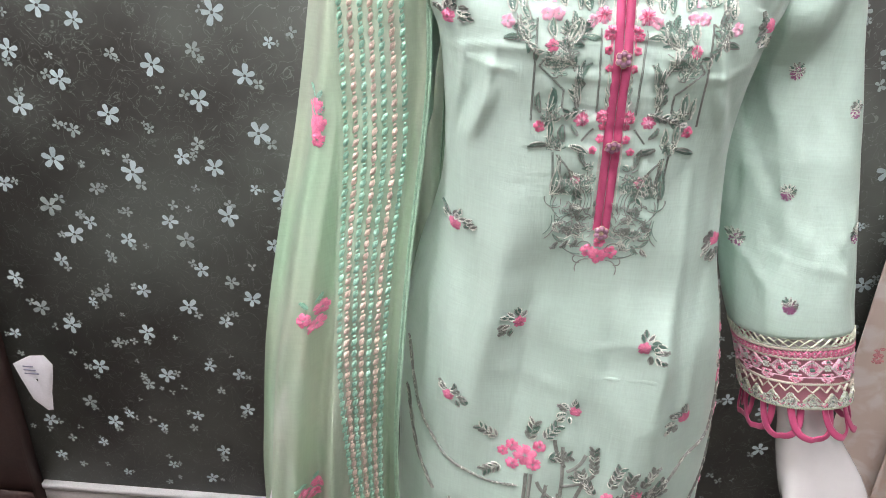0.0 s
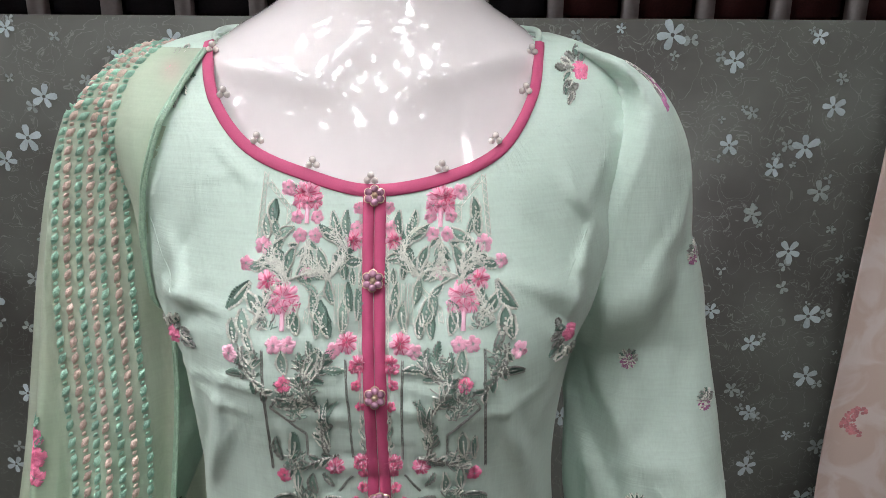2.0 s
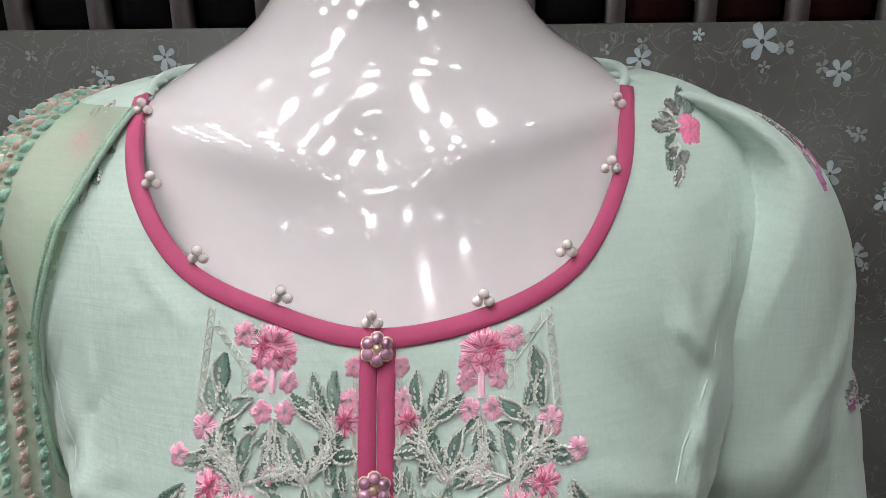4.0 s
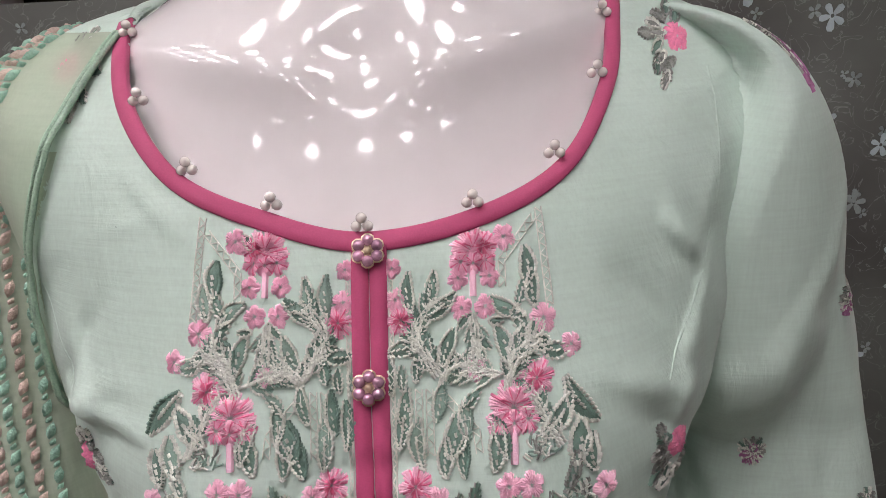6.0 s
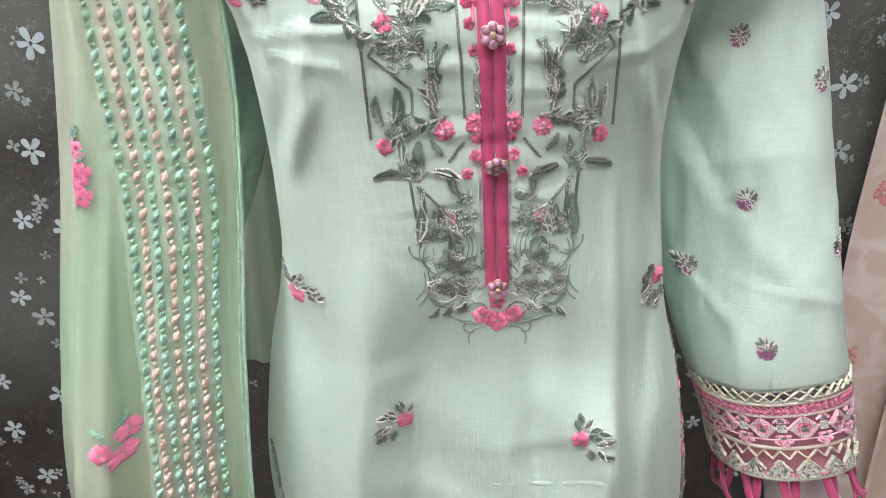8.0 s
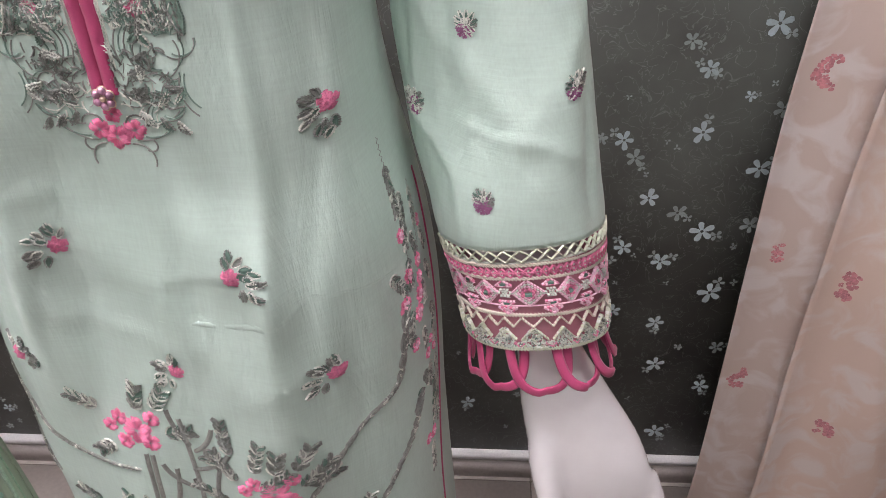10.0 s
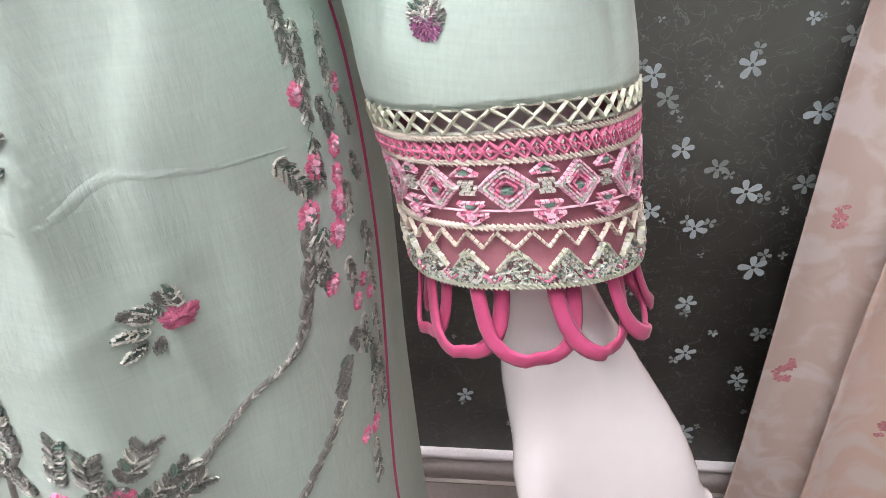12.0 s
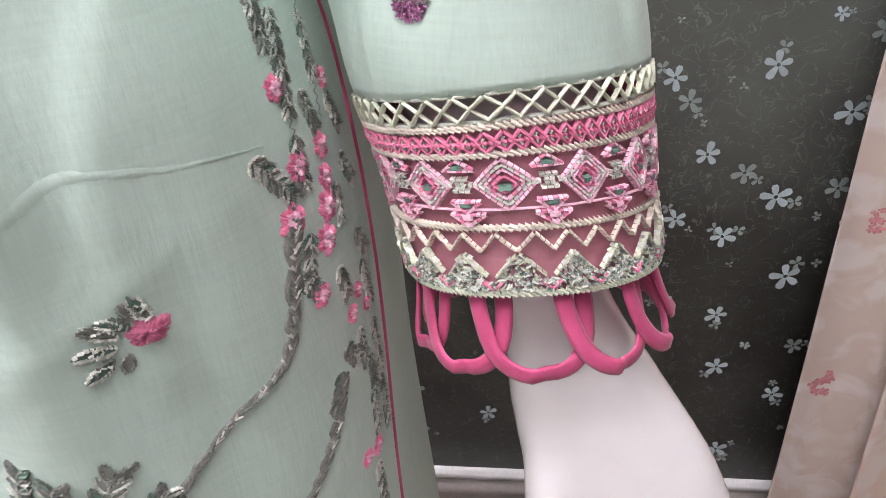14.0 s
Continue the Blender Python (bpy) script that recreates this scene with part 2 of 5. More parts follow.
def box(bm, x0, y0, z0, x1, y1, z1, bevel=0.0, mi=0):
    b = bmesh.new()
    bmesh.ops.create_cube(b, size=1, matrix=Matrix.Translation(((x0 + x1) / 2, (y0 + y1) / 2, (z0 + z1) / 2)) @ Matrix.Diagonal((x1 - x0, y1 - y0, z1 - z0, 1)))
    if bevel:
        bmesh.ops.bevel(b, geom=b.edges[:], offset=bevel, segments=2, affect="EDGES")
    merge(bm, b, mi)


def merge(bm, b, mi=0):
    m = {}
    for v in b.verts:
        m[v] = bm.verts.new(v.co)
    for f in b.faces:
        g = bm.faces.new([m[v] for v in f.verts])
        g.material_index, g.smooth = mi, True
    b.free()


def curve_at(keys, t):
    """Smooth interpolation through rows (t, value, value, ...), sorted by t."""
    ks = keys
    if t <= ks[0][0]:
        return np.array(ks[0][1:], float)
    if t >= ks[-1][0]:
        return np.array(ks[-1][1:], float)
    i = max(j for j in range(len(ks) - 1) if ks[j][0] <= t)
    p1, p2 = np.array(ks[i], float), np.array(ks[i + 1], float)
    p0 = np.array(ks[i - 1], float) if i > 0 else p1
    p3 = np.array(ks[i + 2], float) if i + 2 < len(ks) else p2
    h = p2[0] - p1[0]
    s = (t - p1[0]) / h
    m1 = (p2[1:] - p0[1:]) / max(p2[0] - p0[0], 1e-6) * h
    m2 = (p3[1:] - p1[1:]) / max(p3[0] - p1[0], 1e-6) * h
    return (2 * s**3 - 3 * s**2 + 1) * p1[1:] + (s**3 - 2 * s**2 + s) * m1 + (-2 * s**3 + 3 * s**2) * p2[1:] + (s**3 - s**2) * m2


def grid_mesh(bm, rows, close=False, mi=0):
    """Faces between rows of points."""
    vs = [[bm.verts.new(p) for p in r] for r in rows]
    for a, b in zip(vs, vs[1:]):
        n = len(a)
        for i in range(n if close else n - 1):
            f = bm.faces.new((a[i], a[(i + 1) % n], b[(i + 1) % n], b[i]))
            f.material_index = mi
    return vs


def tube(bm, pts, r, sides=8, mi=0, closed=False, flat=1.0, up=None):
    """A round or flattened cord along points."""
    pts = [Vector(p) for p in pts]
    rings = []
    n = len(pts)
    for i, p in enumerate(pts):
        a = pts[(i - 1) % n] if closed or i > 0 else p
        b = pts[(i + 1) % n] if closed or i < n - 1 else p
        d = (b - a).normalized()
        u = Vector(up[i]) if up else Vector((0.13, 0.31, 0.94))
        s = d.cross(u)
        if s.length < 1e-4:
            s = d.orthogonal()
        s.normalize()
        u = s.cross(d).normalized()
        rings.append([p + s * (math.cos(k * math.tau / sides) * r) + u * (math.sin(k * math.tau / sides) * r * flat) for k in range(sides)])
    vs = grid_mesh(bm, rings + ([rings[0]] if closed else []), True, mi)
    if not closed:
        for ring in (vs[0], vs[-1]):
            f = bm.faces.new(ring)
            f.material_index = mi


def ball(bm, c, r, mi=0, sub=2, scale=(1, 1, 1)):
    b = bmesh.new()
    bmesh.ops.create_icosphere(b, subdivisions=sub, radius=r, matrix=Matrix.Translation(c) @ Matrix.Diagonal((*scale, 1)))
    merge(bm, b, mi)


# ---- the body's shape: height, centre x, half width, front y, back y, twist ----
TORSO = [
    (0.42, 0.127, 0.195, 0.590, 0.915, -0.08),
    (0.60, 0.127, 0.182, 0.592, 0.912, -0.10),
    (0.80, 0.124, 0.173, 0.596, 0.905, -0.12),
    (0.90, 0.122, 0.172, 0.598, 0.900, -0.12),
    (0.95, 0.121, 0.170, 0.600, 0.895, -0.12),
    (1.00, 0.121, 0.163, 0.602, 0.890, -0.12),
    (1.05, 0.121, 0.153, 0.604, 0.880, -0.11),
    (1.10, 0.122, 0.140, 0.611, 0.865, -0.07),
    (1.15, 0.123, 0.131, 0.611, 0.850, -0.03),
    (1.20, 0.122, 0.128, 0.612, 0.845, 0.00),
    (1.25, 0.122, 0.131, 0.613, 0.850, 0.00),
    (1.30, 0.123, 0.140, 0.614, 0.860, 0.00),
    (1.33, 0.123, 0.155, 0.622, 0.865, 0.02),
    (1.36, 0.123, 0.167, 0.634, 0.870, 0.04),
    (1.39, 0.122, 0.173, 0.648, 0.872, 0.06),
    (1.42, 0.122, 0.185, 0.665, 0.870, 0.08),
    (1.45, 0.121, 0.194, 0.686, 0.864, 0.10),
    (1.47, 0.121, 0.190, 0.703, 0.856, 0.11),
    (1.485, 0.121, 0.172, 0.719, 0.848, 0.12),
    (1.497, 0.121, 0.146, 0.735, 0.838, 0.12),
    (1.505, 0.121, 0.116, 0.748, 0.828, 0.12),
]
POW = 2.7
def power(z):
    """How square the girth is: rounder at the shoulders."""
    return POW - 0.35 * min(1.0, max(0.0, (z - 1.28) / 0.12)) - 0.35 * min(1.0, max(0.0, (z - 1.44) / 0.05))


TORSO_FINE = [curve_at(TORSO, 0.42 + 0.001 * i) for i in range(1087)]


def girth(z):
    """The torso's measures at a height, from a fine table."""
    k = min(1085.0, max(0.0, (z - 0.42) * 1000))
    i = int(k)
    return TORSO_FINE[i] + (TORSO_FINE[i + 1] - TORSO_FINE[i]) * (k - i)



def bust(x, z):
    """How far the chest swells out at the front."""
    return sum(a * math.exp(-(((x - cx) / 0.038) ** 2) - ((z - cz) / 0.048) ** 2) for cx, cz, a in ((0.062, 1.318, 0.011), (0.188, 1.314, 0.0105)))


# creases of the cloth: from x, z to x, z, height and width in mm
PLEATS = "268,1338,214,1362,5,5 270,1334,236,1298,7,6 276,1362,246,1425,5,5 262,1312,226,1262,5,6 212,1272,240,1215,7,6 240,1215,250,1120,7,7 220,1268,248,1200,-5,6 214,1280,222,1100,4,9 238,1180,248,1020,7,10 200,1150,206,960,5,12 262,1345,228,1392,-5,6 258,1322,232,1340,-5,5 252,1230,256,1120,-5,7 190,1287,240,1292,3,3 215,1100,226,930,-6,12 256,1130,264,950,6,9 240,1060,250,880,-5,9 285,1440,262,1400,4,6 280,1455,250,1452,3,6 292,1470,268,1385,-3,5 272,1350,262,1290,5,4 266,1352,256,1300,-4,4"
SOLO = "20,1080,100,1100,1,8 40,1010,140,990,1.2,9 60,1160,40,1000,5,12 85,1120,75,930,-5,12 165,1080,235,1000,1.6,12 150,1130,160,980,-4,10 190,960,255,1000,1.5,8 130,1040,200,1060,1,6 -15,1352,40,1346,4,4 -15,1338,30,1340,-3,4"
# folds that fall from the bust, the waist seam's crease and the pull at the armholes
HANGING = "204,1309,222,1235,6,5 222,1235,241,1175,6,6 241,1175,244,1100,5,6 200,1217,206,1121,4,5 206,1121,204,991,4,6 225,1208,236,1148,-5,7 236,1148,224,1018,-4,8 34,1298,20,1230,7,5 20,1230,12,1120,6,7 12,1300,2,1230,6,5 0,1230,-8,1130,5,6"
PULLED = "-38,1284,32,1304,4,3 32,1304,61,1306,3,2.5 28,1437,53,1416,2,3 18,1418,41,1424,1.5,3 -2,1380,10,1334,6,6 247,1410,265,1392,4,4 263,1368,247,1324,6,5 271,1392,251,1352,5,4"
PLEAT_ROWS = []
for w in PLEATS.split():
    v = [float(q) for q in w.split(",")]
    for m in (False, True):
        a, c = (v[0] / 1000, v[2] / 1000) if not m else (0.246 - v[0] / 1000 + 0.006 * math.sin(v[1]), 0.246 - v[2] / 1000 + 0.008 * math.sin(v[3]))
        PLEAT_ROWS.append((a, v[1] / 1000, c, v[3] / 1000, v[4] / 1000, v[5] / 1000))
PLEAT_ROWS += [tuple(float(q) / 1000 for q in w.split(",")) for w in (SOLO + " " + HANGING + " " + PULLED).split()]
PLEAT_BINS = [[r for r in PLEAT_ROWS if min(r[1], r[3]) - 0.2 * abs(r[1] - r[3]) - 3 * r[5] <= 0.01 * (k + 1) and max(r[1], r[3]) + 0.2 * abs(r[1] - r[3]) + 3 * r[5] >= 0.01 * k] for k in range(152)]


def pleats(x, z):
    out = 0.0
    for x0, z0, x1, z1, h, w in PLEAT_BINS[int(z * 100)]:
        dx, dz = x1 - x0, z1 - z0
        l2 = dx * dx + dz * dz
        t = ((x - x0) * dx + (z - z0) * dz) / l2
        if t < -0.2 or t > 1.2:
            continue
        d = abs((x - x0) * dz - (z - z0) * dx) / math.sqrt(l2)
        if d > 3 * w:
            continue
        fade = min(1.0, max(0.0, (t + 0.2) / 0.4)) * min(1.0, max(0.0, (1.2 - t) / 0.5))
        out += h * fade * math.exp(-((d / w) ** 2))
    return out


def folds(x, z):
    """Soft hanging folds of the cloth below the bust."""
    low = min(1.0, max(0.0, (1.28 - z) / 0.25))
    w = 0.0042 * math.sin(34 * (x + 0.16 * (1.2 - z))) + 0.0026 * math.sin(63 * (x - 0.22 * z) + 1.3)
    n = noise.noise((x * 10, z * 3.5, 2.0)) * 0.006 + noise.noise((x * 22 + z * 9, z * 14, 6.0)) * 0.0022
    yoke = math.exp(-(((x - 0.125) / 0.06) ** 4) - ((z - 1.27) / 0.085) ** 4)
    pucker = 0.0024 * noise.noise((x * 30, z * 120, 3.0)) + 0.0012 * noise.noise((x * 90, z * 60, 8.0))
    return low * (w + 1.3 * n) + pleats(x, z) + yoke * pucker


def ring_point(a, z, off=0.0):
    """A point of the body's girth; a = 0 at the wearer's left side, 90 degrees at the front."""
    cx, ax, yf, yb, tw = girth(z)
    pw = power(z)
    cy = yf + 0.55 * (yb - yf)
    c, s = math.cos(a), math.sin(a)
    x = cx + (ax + off) * math.copysign(abs(c) ** (2 / pw), c)
    k = abs(s) ** (2 / pw)
    y = cy - (cy - yf + off) * k if s > 0 else cy + (yb - cy + off) * k
    w = max(0.0, s)
    return Vector((x, y + tw * (x - cx) - w * (bust(x, z) + folds(x, z)), z))


def front_y(x, z):
    cx, ax, yf, yb, tw = girth(z)
    pw = power(z)
    cy = yf + 0.55 * (yb - yf)
    u = min(abs(x - cx) / ax, 0.9995)
    k = (1 - u**pw) ** (1 / pw)
    w = k ** (pw / 2)
    return cy - (cy - yf) * k + tw * (x - cx) - w * (bust(x, z) + folds(x, z))


STEP = 0.0015
KNOTS = {}


def knot(i, j):
    """The tunic's front at a knot of a fine net, worked out once."""
    if (i, j) not in KNOTS:
        KNOTS[i, j] = front_y(i * STEP, j * STEP)
    return KNOTS[i, j]


def on_torso(x, z, h=0.0):
    """The point of the tunic's front at x, z, raised by h."""
    i, j = math.floor(x / STEP), math.floor(z / STEP)
    u, v = x / STEP - i, z / STEP - j
    a, b, c, d = knot(i, j), knot(i + 1, j), knot(i, j + 1), knot(i + 1, j + 1)
    y = (a * (1 - u) + b * u) * (1 - v) + (c * (1 - u) + d * u) * v
    n = Vector(((b - a + d - c) / (2 * STEP), -1, (c - a + d - b) / (2 * STEP))).normalized()
    return Vector((x, y, z)) + n * (h + 0.0006)


# the arm's line: step, x, y, z, half width, half depth
ARM = [
    (0.00, 0.223, 0.790, 1.445, 0.044, 0.050),
    (0.04, 0.262, 0.781, 1.446, 0.048, 0.058),
    (0.08, 0.285, 0.779, 1.430, 0.053, 0.058),
    (0.14, 0.296, 0.777, 1.395, 0.054, 0.058),
    (0.22, 0.302, 0.773, 1.352, 0.053, 0.057),
    (0.30, 0.308, 0.770, 1.325, 0.054, 0.057),
    (0.45, 0.318, 0.764, 1.255, 0.055, 0.053),
    (0.60, 0.329, 0.753, 1.180, 0.058, 0.052),
    (0.75, 0.341, 0.734, 1.105, 0.061, 0.055),
    (0.88, 0.351, 0.712, 1.040, 0.059, 0.057),
    (0.95, 0.360, 0.701, 1.000, 0.0535, 0.054),
    (1.00, 0.366, 0.692, 0.968, 0.0515, 0.053),
    (1.05, 0.372, 0.683, 0.936, 0.0505, 0.053),
]
# creases of the sleeve: step and turn at both ends, height and width in mm
TUCKS = ((0.30, -1.0, 0.56, -0.2, 3, 8), (0.36, 0.9, 0.52, -0.3, 1.5, 9), (0.44, -1.2, 0.66, -0.5, -3, 9), (0.50, 0.1, 0.62, 0.9, 1.2, 6), (0.58, -1.0, 0.80, 0.3, 2, 9), (0.66, 1.0, 0.82, -0.1, 1.5, 8), (0.72, -1.3, 0.84, -0.6, 2.5, 6), (0.79, 0.1, 0.83, 0.9, 1.2, 4), (0.76, -0.5, 0.80, 0.2, 1, 4), (0.10, 1.2, 0.30, 0.9, 2, 8))


def tucks(s, a):
    out = 0.0
    for s0, a0, s1, a1, h, w in TUCKS:
        dx, dz = (a1 - a0) * 0.056, (s1 - s0) * 0.47
        x, z = (a - a0) * 0.056, (s - s0) * 0.47
        l2 = dx * dx + dz * dz
        t = (x * dx + z * dz) / l2
        if -0.2 < t < 1.2:
            d = (x * dz - z * dx) / math.sqrt(l2) * 1000 / w
            out += h / 1000 * min(1.0, (t + 0.2) / 0.4) * min(1.0, (1.2 - t) / 0.4) * math.exp(-d * d)
    return out


MIRROR_X = 0.244


def across(x, z):
    """The other arm's place; it hangs a little nearer to the body."""
    m = MIRROR_X - x
    c = -0.128
    return c + (m - c) * (1 - 0.5 * min(1.0, max(0.0, (1.20 - z) / 0.15)))



def back_of(z):
    """How far the other arm hangs behind this one."""
    return 0.022 + 0.03 * min(1.0, max(0.0, (1.25 - z) / 0.2))


ARM_FINE = [curve_at(ARM, 0.0025 * i) for i in range(422)]


def reach(s):
    k = min(420.0, max(0.0, s * 400))
    i = int(k)
    return ARM_FINE[i] + (ARM_FINE[i + 1] - ARM_FINE[i]) * (k - i)


def arm_frame(s):
    q = reach(s)
    p, a, b = Vector(q[:3]), q[3], q[4]
    d = Vector(reach(min(1.05, s + 0.02))[:3]) - Vector(reach(max(0, s - 0.02))[:3])
    d.normalize()
    fwd = (Vector((0, -1, 0)) - d * d.dot(Vector((0, -1, 0)))).normalized()
    side = fwd.cross(d).normalized()
    if side.x < 0:
        side = -side
    return p, d, fwd, side, a, b


def arm_point(s, a, off=0.0, mirror=False):
    """A point on the sleeve; a = 0 in front, 90 degrees outwards."""
    p, d, fwd, side, ra, rb = arm_frame(s)
    c, q = math.cos(a), math.sin(a)
    soft = min(1.0, s * 2) * (1.0 if s < 0.86 else max(0.15, 1 - (s - 0.86) * 12))
    wr = soft * (0.0035 * math.sin(3 * a + 9 * s) + 0.0032 * noise.noise((2.4 * math.cos(a) + 3 * s, 2.4 * q, 5 * s)) + 0.0022 * noise.noise((5 * math.cos(a) + 6 * s, 5 * q + 4, 9 * s)))
    mid = math.sin(math.pi * min(1.0, max(0.0, (s - 0.08) / 0.80)))
    da = (a + math.pi) % math.tau - math.pi
    wr += mid * (0.004 * math.exp(-(((da + 0.45 - 0.5 * s) / 0.30) ** 2)) - 0.006 * math.exp(-(((da + 1.05 - 0.5 * s) / 0.35) ** 2)))
    # below the fold that runs from the shoulder to the armpit the cloth falls back
    line = 1.316 + 0.070 * max(0.0, da) - 0.012 * max(0.0, -da)
    under = min(1.0, max(0.0, (line - p.z) / 0.040))
    under *= under * (3 - 2 * under)
    keep = min(1.0, max(0.0, (p.z - 1.185) / 0.09))
    wr += 0.002 * math.exp(-(((line + 0.008 - p.z) / 0.009) ** 2)) * min(1.0, max(0.0, (1.5 - abs(da)) * 2))
    rec = 0.033 * under * keep * min(1.0, max(0.0, (1.15 - da) / 1.9)) * (1.0 if da > -1.7 else max(0.0, (da + 2.3) / 0.6))
    if s < 0.87:
        wr += tucks(s, da) * min(1.0, (0.87 - s) / 0.05)
    v = p + side * ((ra + off + wr) * math.copysign(abs(q) ** 0.9, q)) + fwd * ((rb + off + wr) * math.copysign(abs(c) ** 0.9, c) - rec)
    v += d * (0.13 * min(1.0, max(0.0, (s - 0.70) / 0.2)) * ra * q)
    if v.z > 1.26:
        cx, ax = girth(v.z)[:2]
        u = (v.x - cx) / ax
        if u < 0.95 and c > -0.2:
            need = front_y(v.x, v.z) + 0.003 - v.y
            if need > 0:
                v.y += need * min(1.0, (0.95 - u) / 0.07)
    if mirror:
        v.y += back_of(v.z)
        v.x = across(v.x, v.z)
    return v


def on_sleeve(x, z, h=0.0):
    """The point on the front of the sleeve at about x, z."""
    s, a = 0.5, 0.0
    for _ in range(12):
        p = arm_point(s, a)
        s = min(1.04, max(0.01, s + (p.z - z) / 0.52))
        q = arm_frame(s)
        a = max(-1.45, min(1.45, a + (x - p.x) / max(0.02, q[4])))
    return arm_point(s, a, h)


# ---- stitches laid on a surface; M maps (x, z, height) to a place ----
def petals(bm, M, x, z, r, n=5, rot=0.0, mi=0, fat=0.55, h=0.0016, jitter=0.15):
    for k in range(n):
        a = rot + k * math.tau / n + random.uniform(-jitter, jitter)
        R = r * random.uniform(0.85, 1.1)
        c, s = math.cos(a), math.sin(a)
        prof = [(0.12, 0.10), (0.45, fat * 0.42), (0.75, fat * 0.5), (0.95, fat * 0.28)]
        L = [bm.verts.new(M(x + c * R * t - s * R * w, z + s * R * t + c * R * w, h * 0.35)) for t, w in prof]
        C = [bm.verts.new(M(x + c * R * t, z + s * R * t, h * (1.0 if 0 < i < 3 else 0.6))) for i, (t, w) in enumerate(prof)]
        Q = [bm.verts.new(M(x + c * R * t + s * R * w, z + s * R * t - c * R * w, h * 0.35)) for t, w in prof]
        for i in range(3):
            for A, B in ((L, C), (C, Q)):
                f = bm.faces.new((A[i], A[i + 1], B[i + 1], B[i]))
                f.material_index = mi


def ribbon(bm, M, pts, w, mi=0, h=0.0012, taper=False):
    """A raised line of stitches along points in the surface."""
    n = len(pts)
    rows = []
    for i, (x, z) in enumerate(pts):
        a, b = pts[max(0, i - 1)], pts[min(n - 1, i + 1)]
        dx, dz = b[0] - a[0], b[1] - a[1]
        l = math.hypot(dx, dz) or 1e-6
        k = w / 2 * (math.sin(math.pi * (0.12 + 0.86 * i / max(1, n - 1))) if taper else 1)
        nx, nz = -dz / l * k, dx / l * k
        rows.append([M(x + nx, z + nz, 0.0003), M(x + nx * 0.5, z + nz * 0.5, h), M(x - nx * 0.5, z - nz * 0.5, h), M(x - nx, z - nz, 0.0003)])
    grid_mesh(bm, rows, False, mi)


def arc(x, z, ang, length, bend, n=7):
    """Points of a bent line that starts at x, z."""
    out = [(x, z)]
    a = ang - bend / 2
    for _ in range(n):
        x, z = x + math.cos(a) * length / n, z + math.sin(a) * length / n
        a += bend / n
        out.append((x, z))
    return out


def satin(bm, M, x, z, r, lobes=5, rot=0.0, mi=0, mi2=None, h=0.0022, a0=0.0, a1=math.tau):
    """A satin-stitched bloom: blunt radiating threads side by side, gathered into petals."""
    n = max(4, round(lobes * 6 * (a1 - a0) / math.tau))
    for k in range(n):
        a = rot + a0 + k * (a1 - a0) / n
        lobe = 0.74 + 0.28 * abs(math.cos(lobes * (a - rot) / 2)) ** 0.6
        R = r * lobe * random.uniform(0.93, 1.07)
        w = (a1 - a0) / n * 0.60
        hh = h * random.uniform(0.75, 1.1)
        spots = ((0, 0.08, 0.7), (-w, 0.62, 0.55), (-w * 0.8, 0.97, 0.12), (w * 0.8, 1.0, 0.12), (w, 0.62, 0.55), (0, 0.66, 1.0))
        v = [bm.verts.new(M(x + math.cos(a + o) * R * q, z + math.sin(a + o) * R * q, hh * e)) for o, q, e in spots]
        for t in ((0, 1, 5), (1, 2, 5), (2, 3, 5), (3, 4, 5), (4, 0, 5)):
            f = bm.faces.new([v[q] for q in t])
            f.material_index = mi if mi2 is None or k % 5 else mi2


def bell(bm, M, x, z, r, mi=0, mi2=1):
    """A hanging fuchsia: a crown, two frilled wings and a narrow tail with two lobes."""
    satin(bm, M, x, z + 0.10 * r, r * 1.0, 9, 0, mi, mi2, 0.0022, -0.35, math.pi + 0.35)
    for sd in (-1, 1):
        satin(bm, M, x + sd * 0.48 * r, z - 0.22 * r, r * 0.50, 6, random.uniform(0, 1), mi, mi2, 0.0022)
    satin(bm, M, x, z + 0.25 * r, r * 0.62, 6, 0, mi, mi2, 0.0034, 0.2, math.pi - 0.2)
    satin(bm, M, x, z - 0.30 * r, r * 0.42, 5, 0.3, mi, mi2, 0.0030)
    ribbon(bm, M, [(x, z - 0.4 * r), (x, z - 0.9 * r), (x, z - 1.45 * r)], r * 0.30, mi, 0.002)


def running(bm, M, pts, slant, thick, mi, h=0.0018, step=0.0015):
    """Short slanting stitches along a line."""
    for (x0, z0), (x1, z1) in zip(pts, pts[1:]):
        l = math.hypot(x1 - x0, z1 - z0)
        m = max(1, round(l / step))
        a = math.atan2(z1 - z0, x1 - x0) + slant
        for i in range(m):
            x, z = x0 + (x1 - x0) * (i + 0.3) / m, z0 + (z1 - z0) * (i + 0.3) / m
            k = step * random.uniform(0.7, 1.1)
            ribbon(bm, M, [(x - math.cos(a) * k * 0.5, z - math.sin(a) * k * 0.5), (x + math.cos(a) * k * 0.5, z + math.sin(a) * k * 0.5)], thick, mi, h * random.uniform(0.8, 1.15))


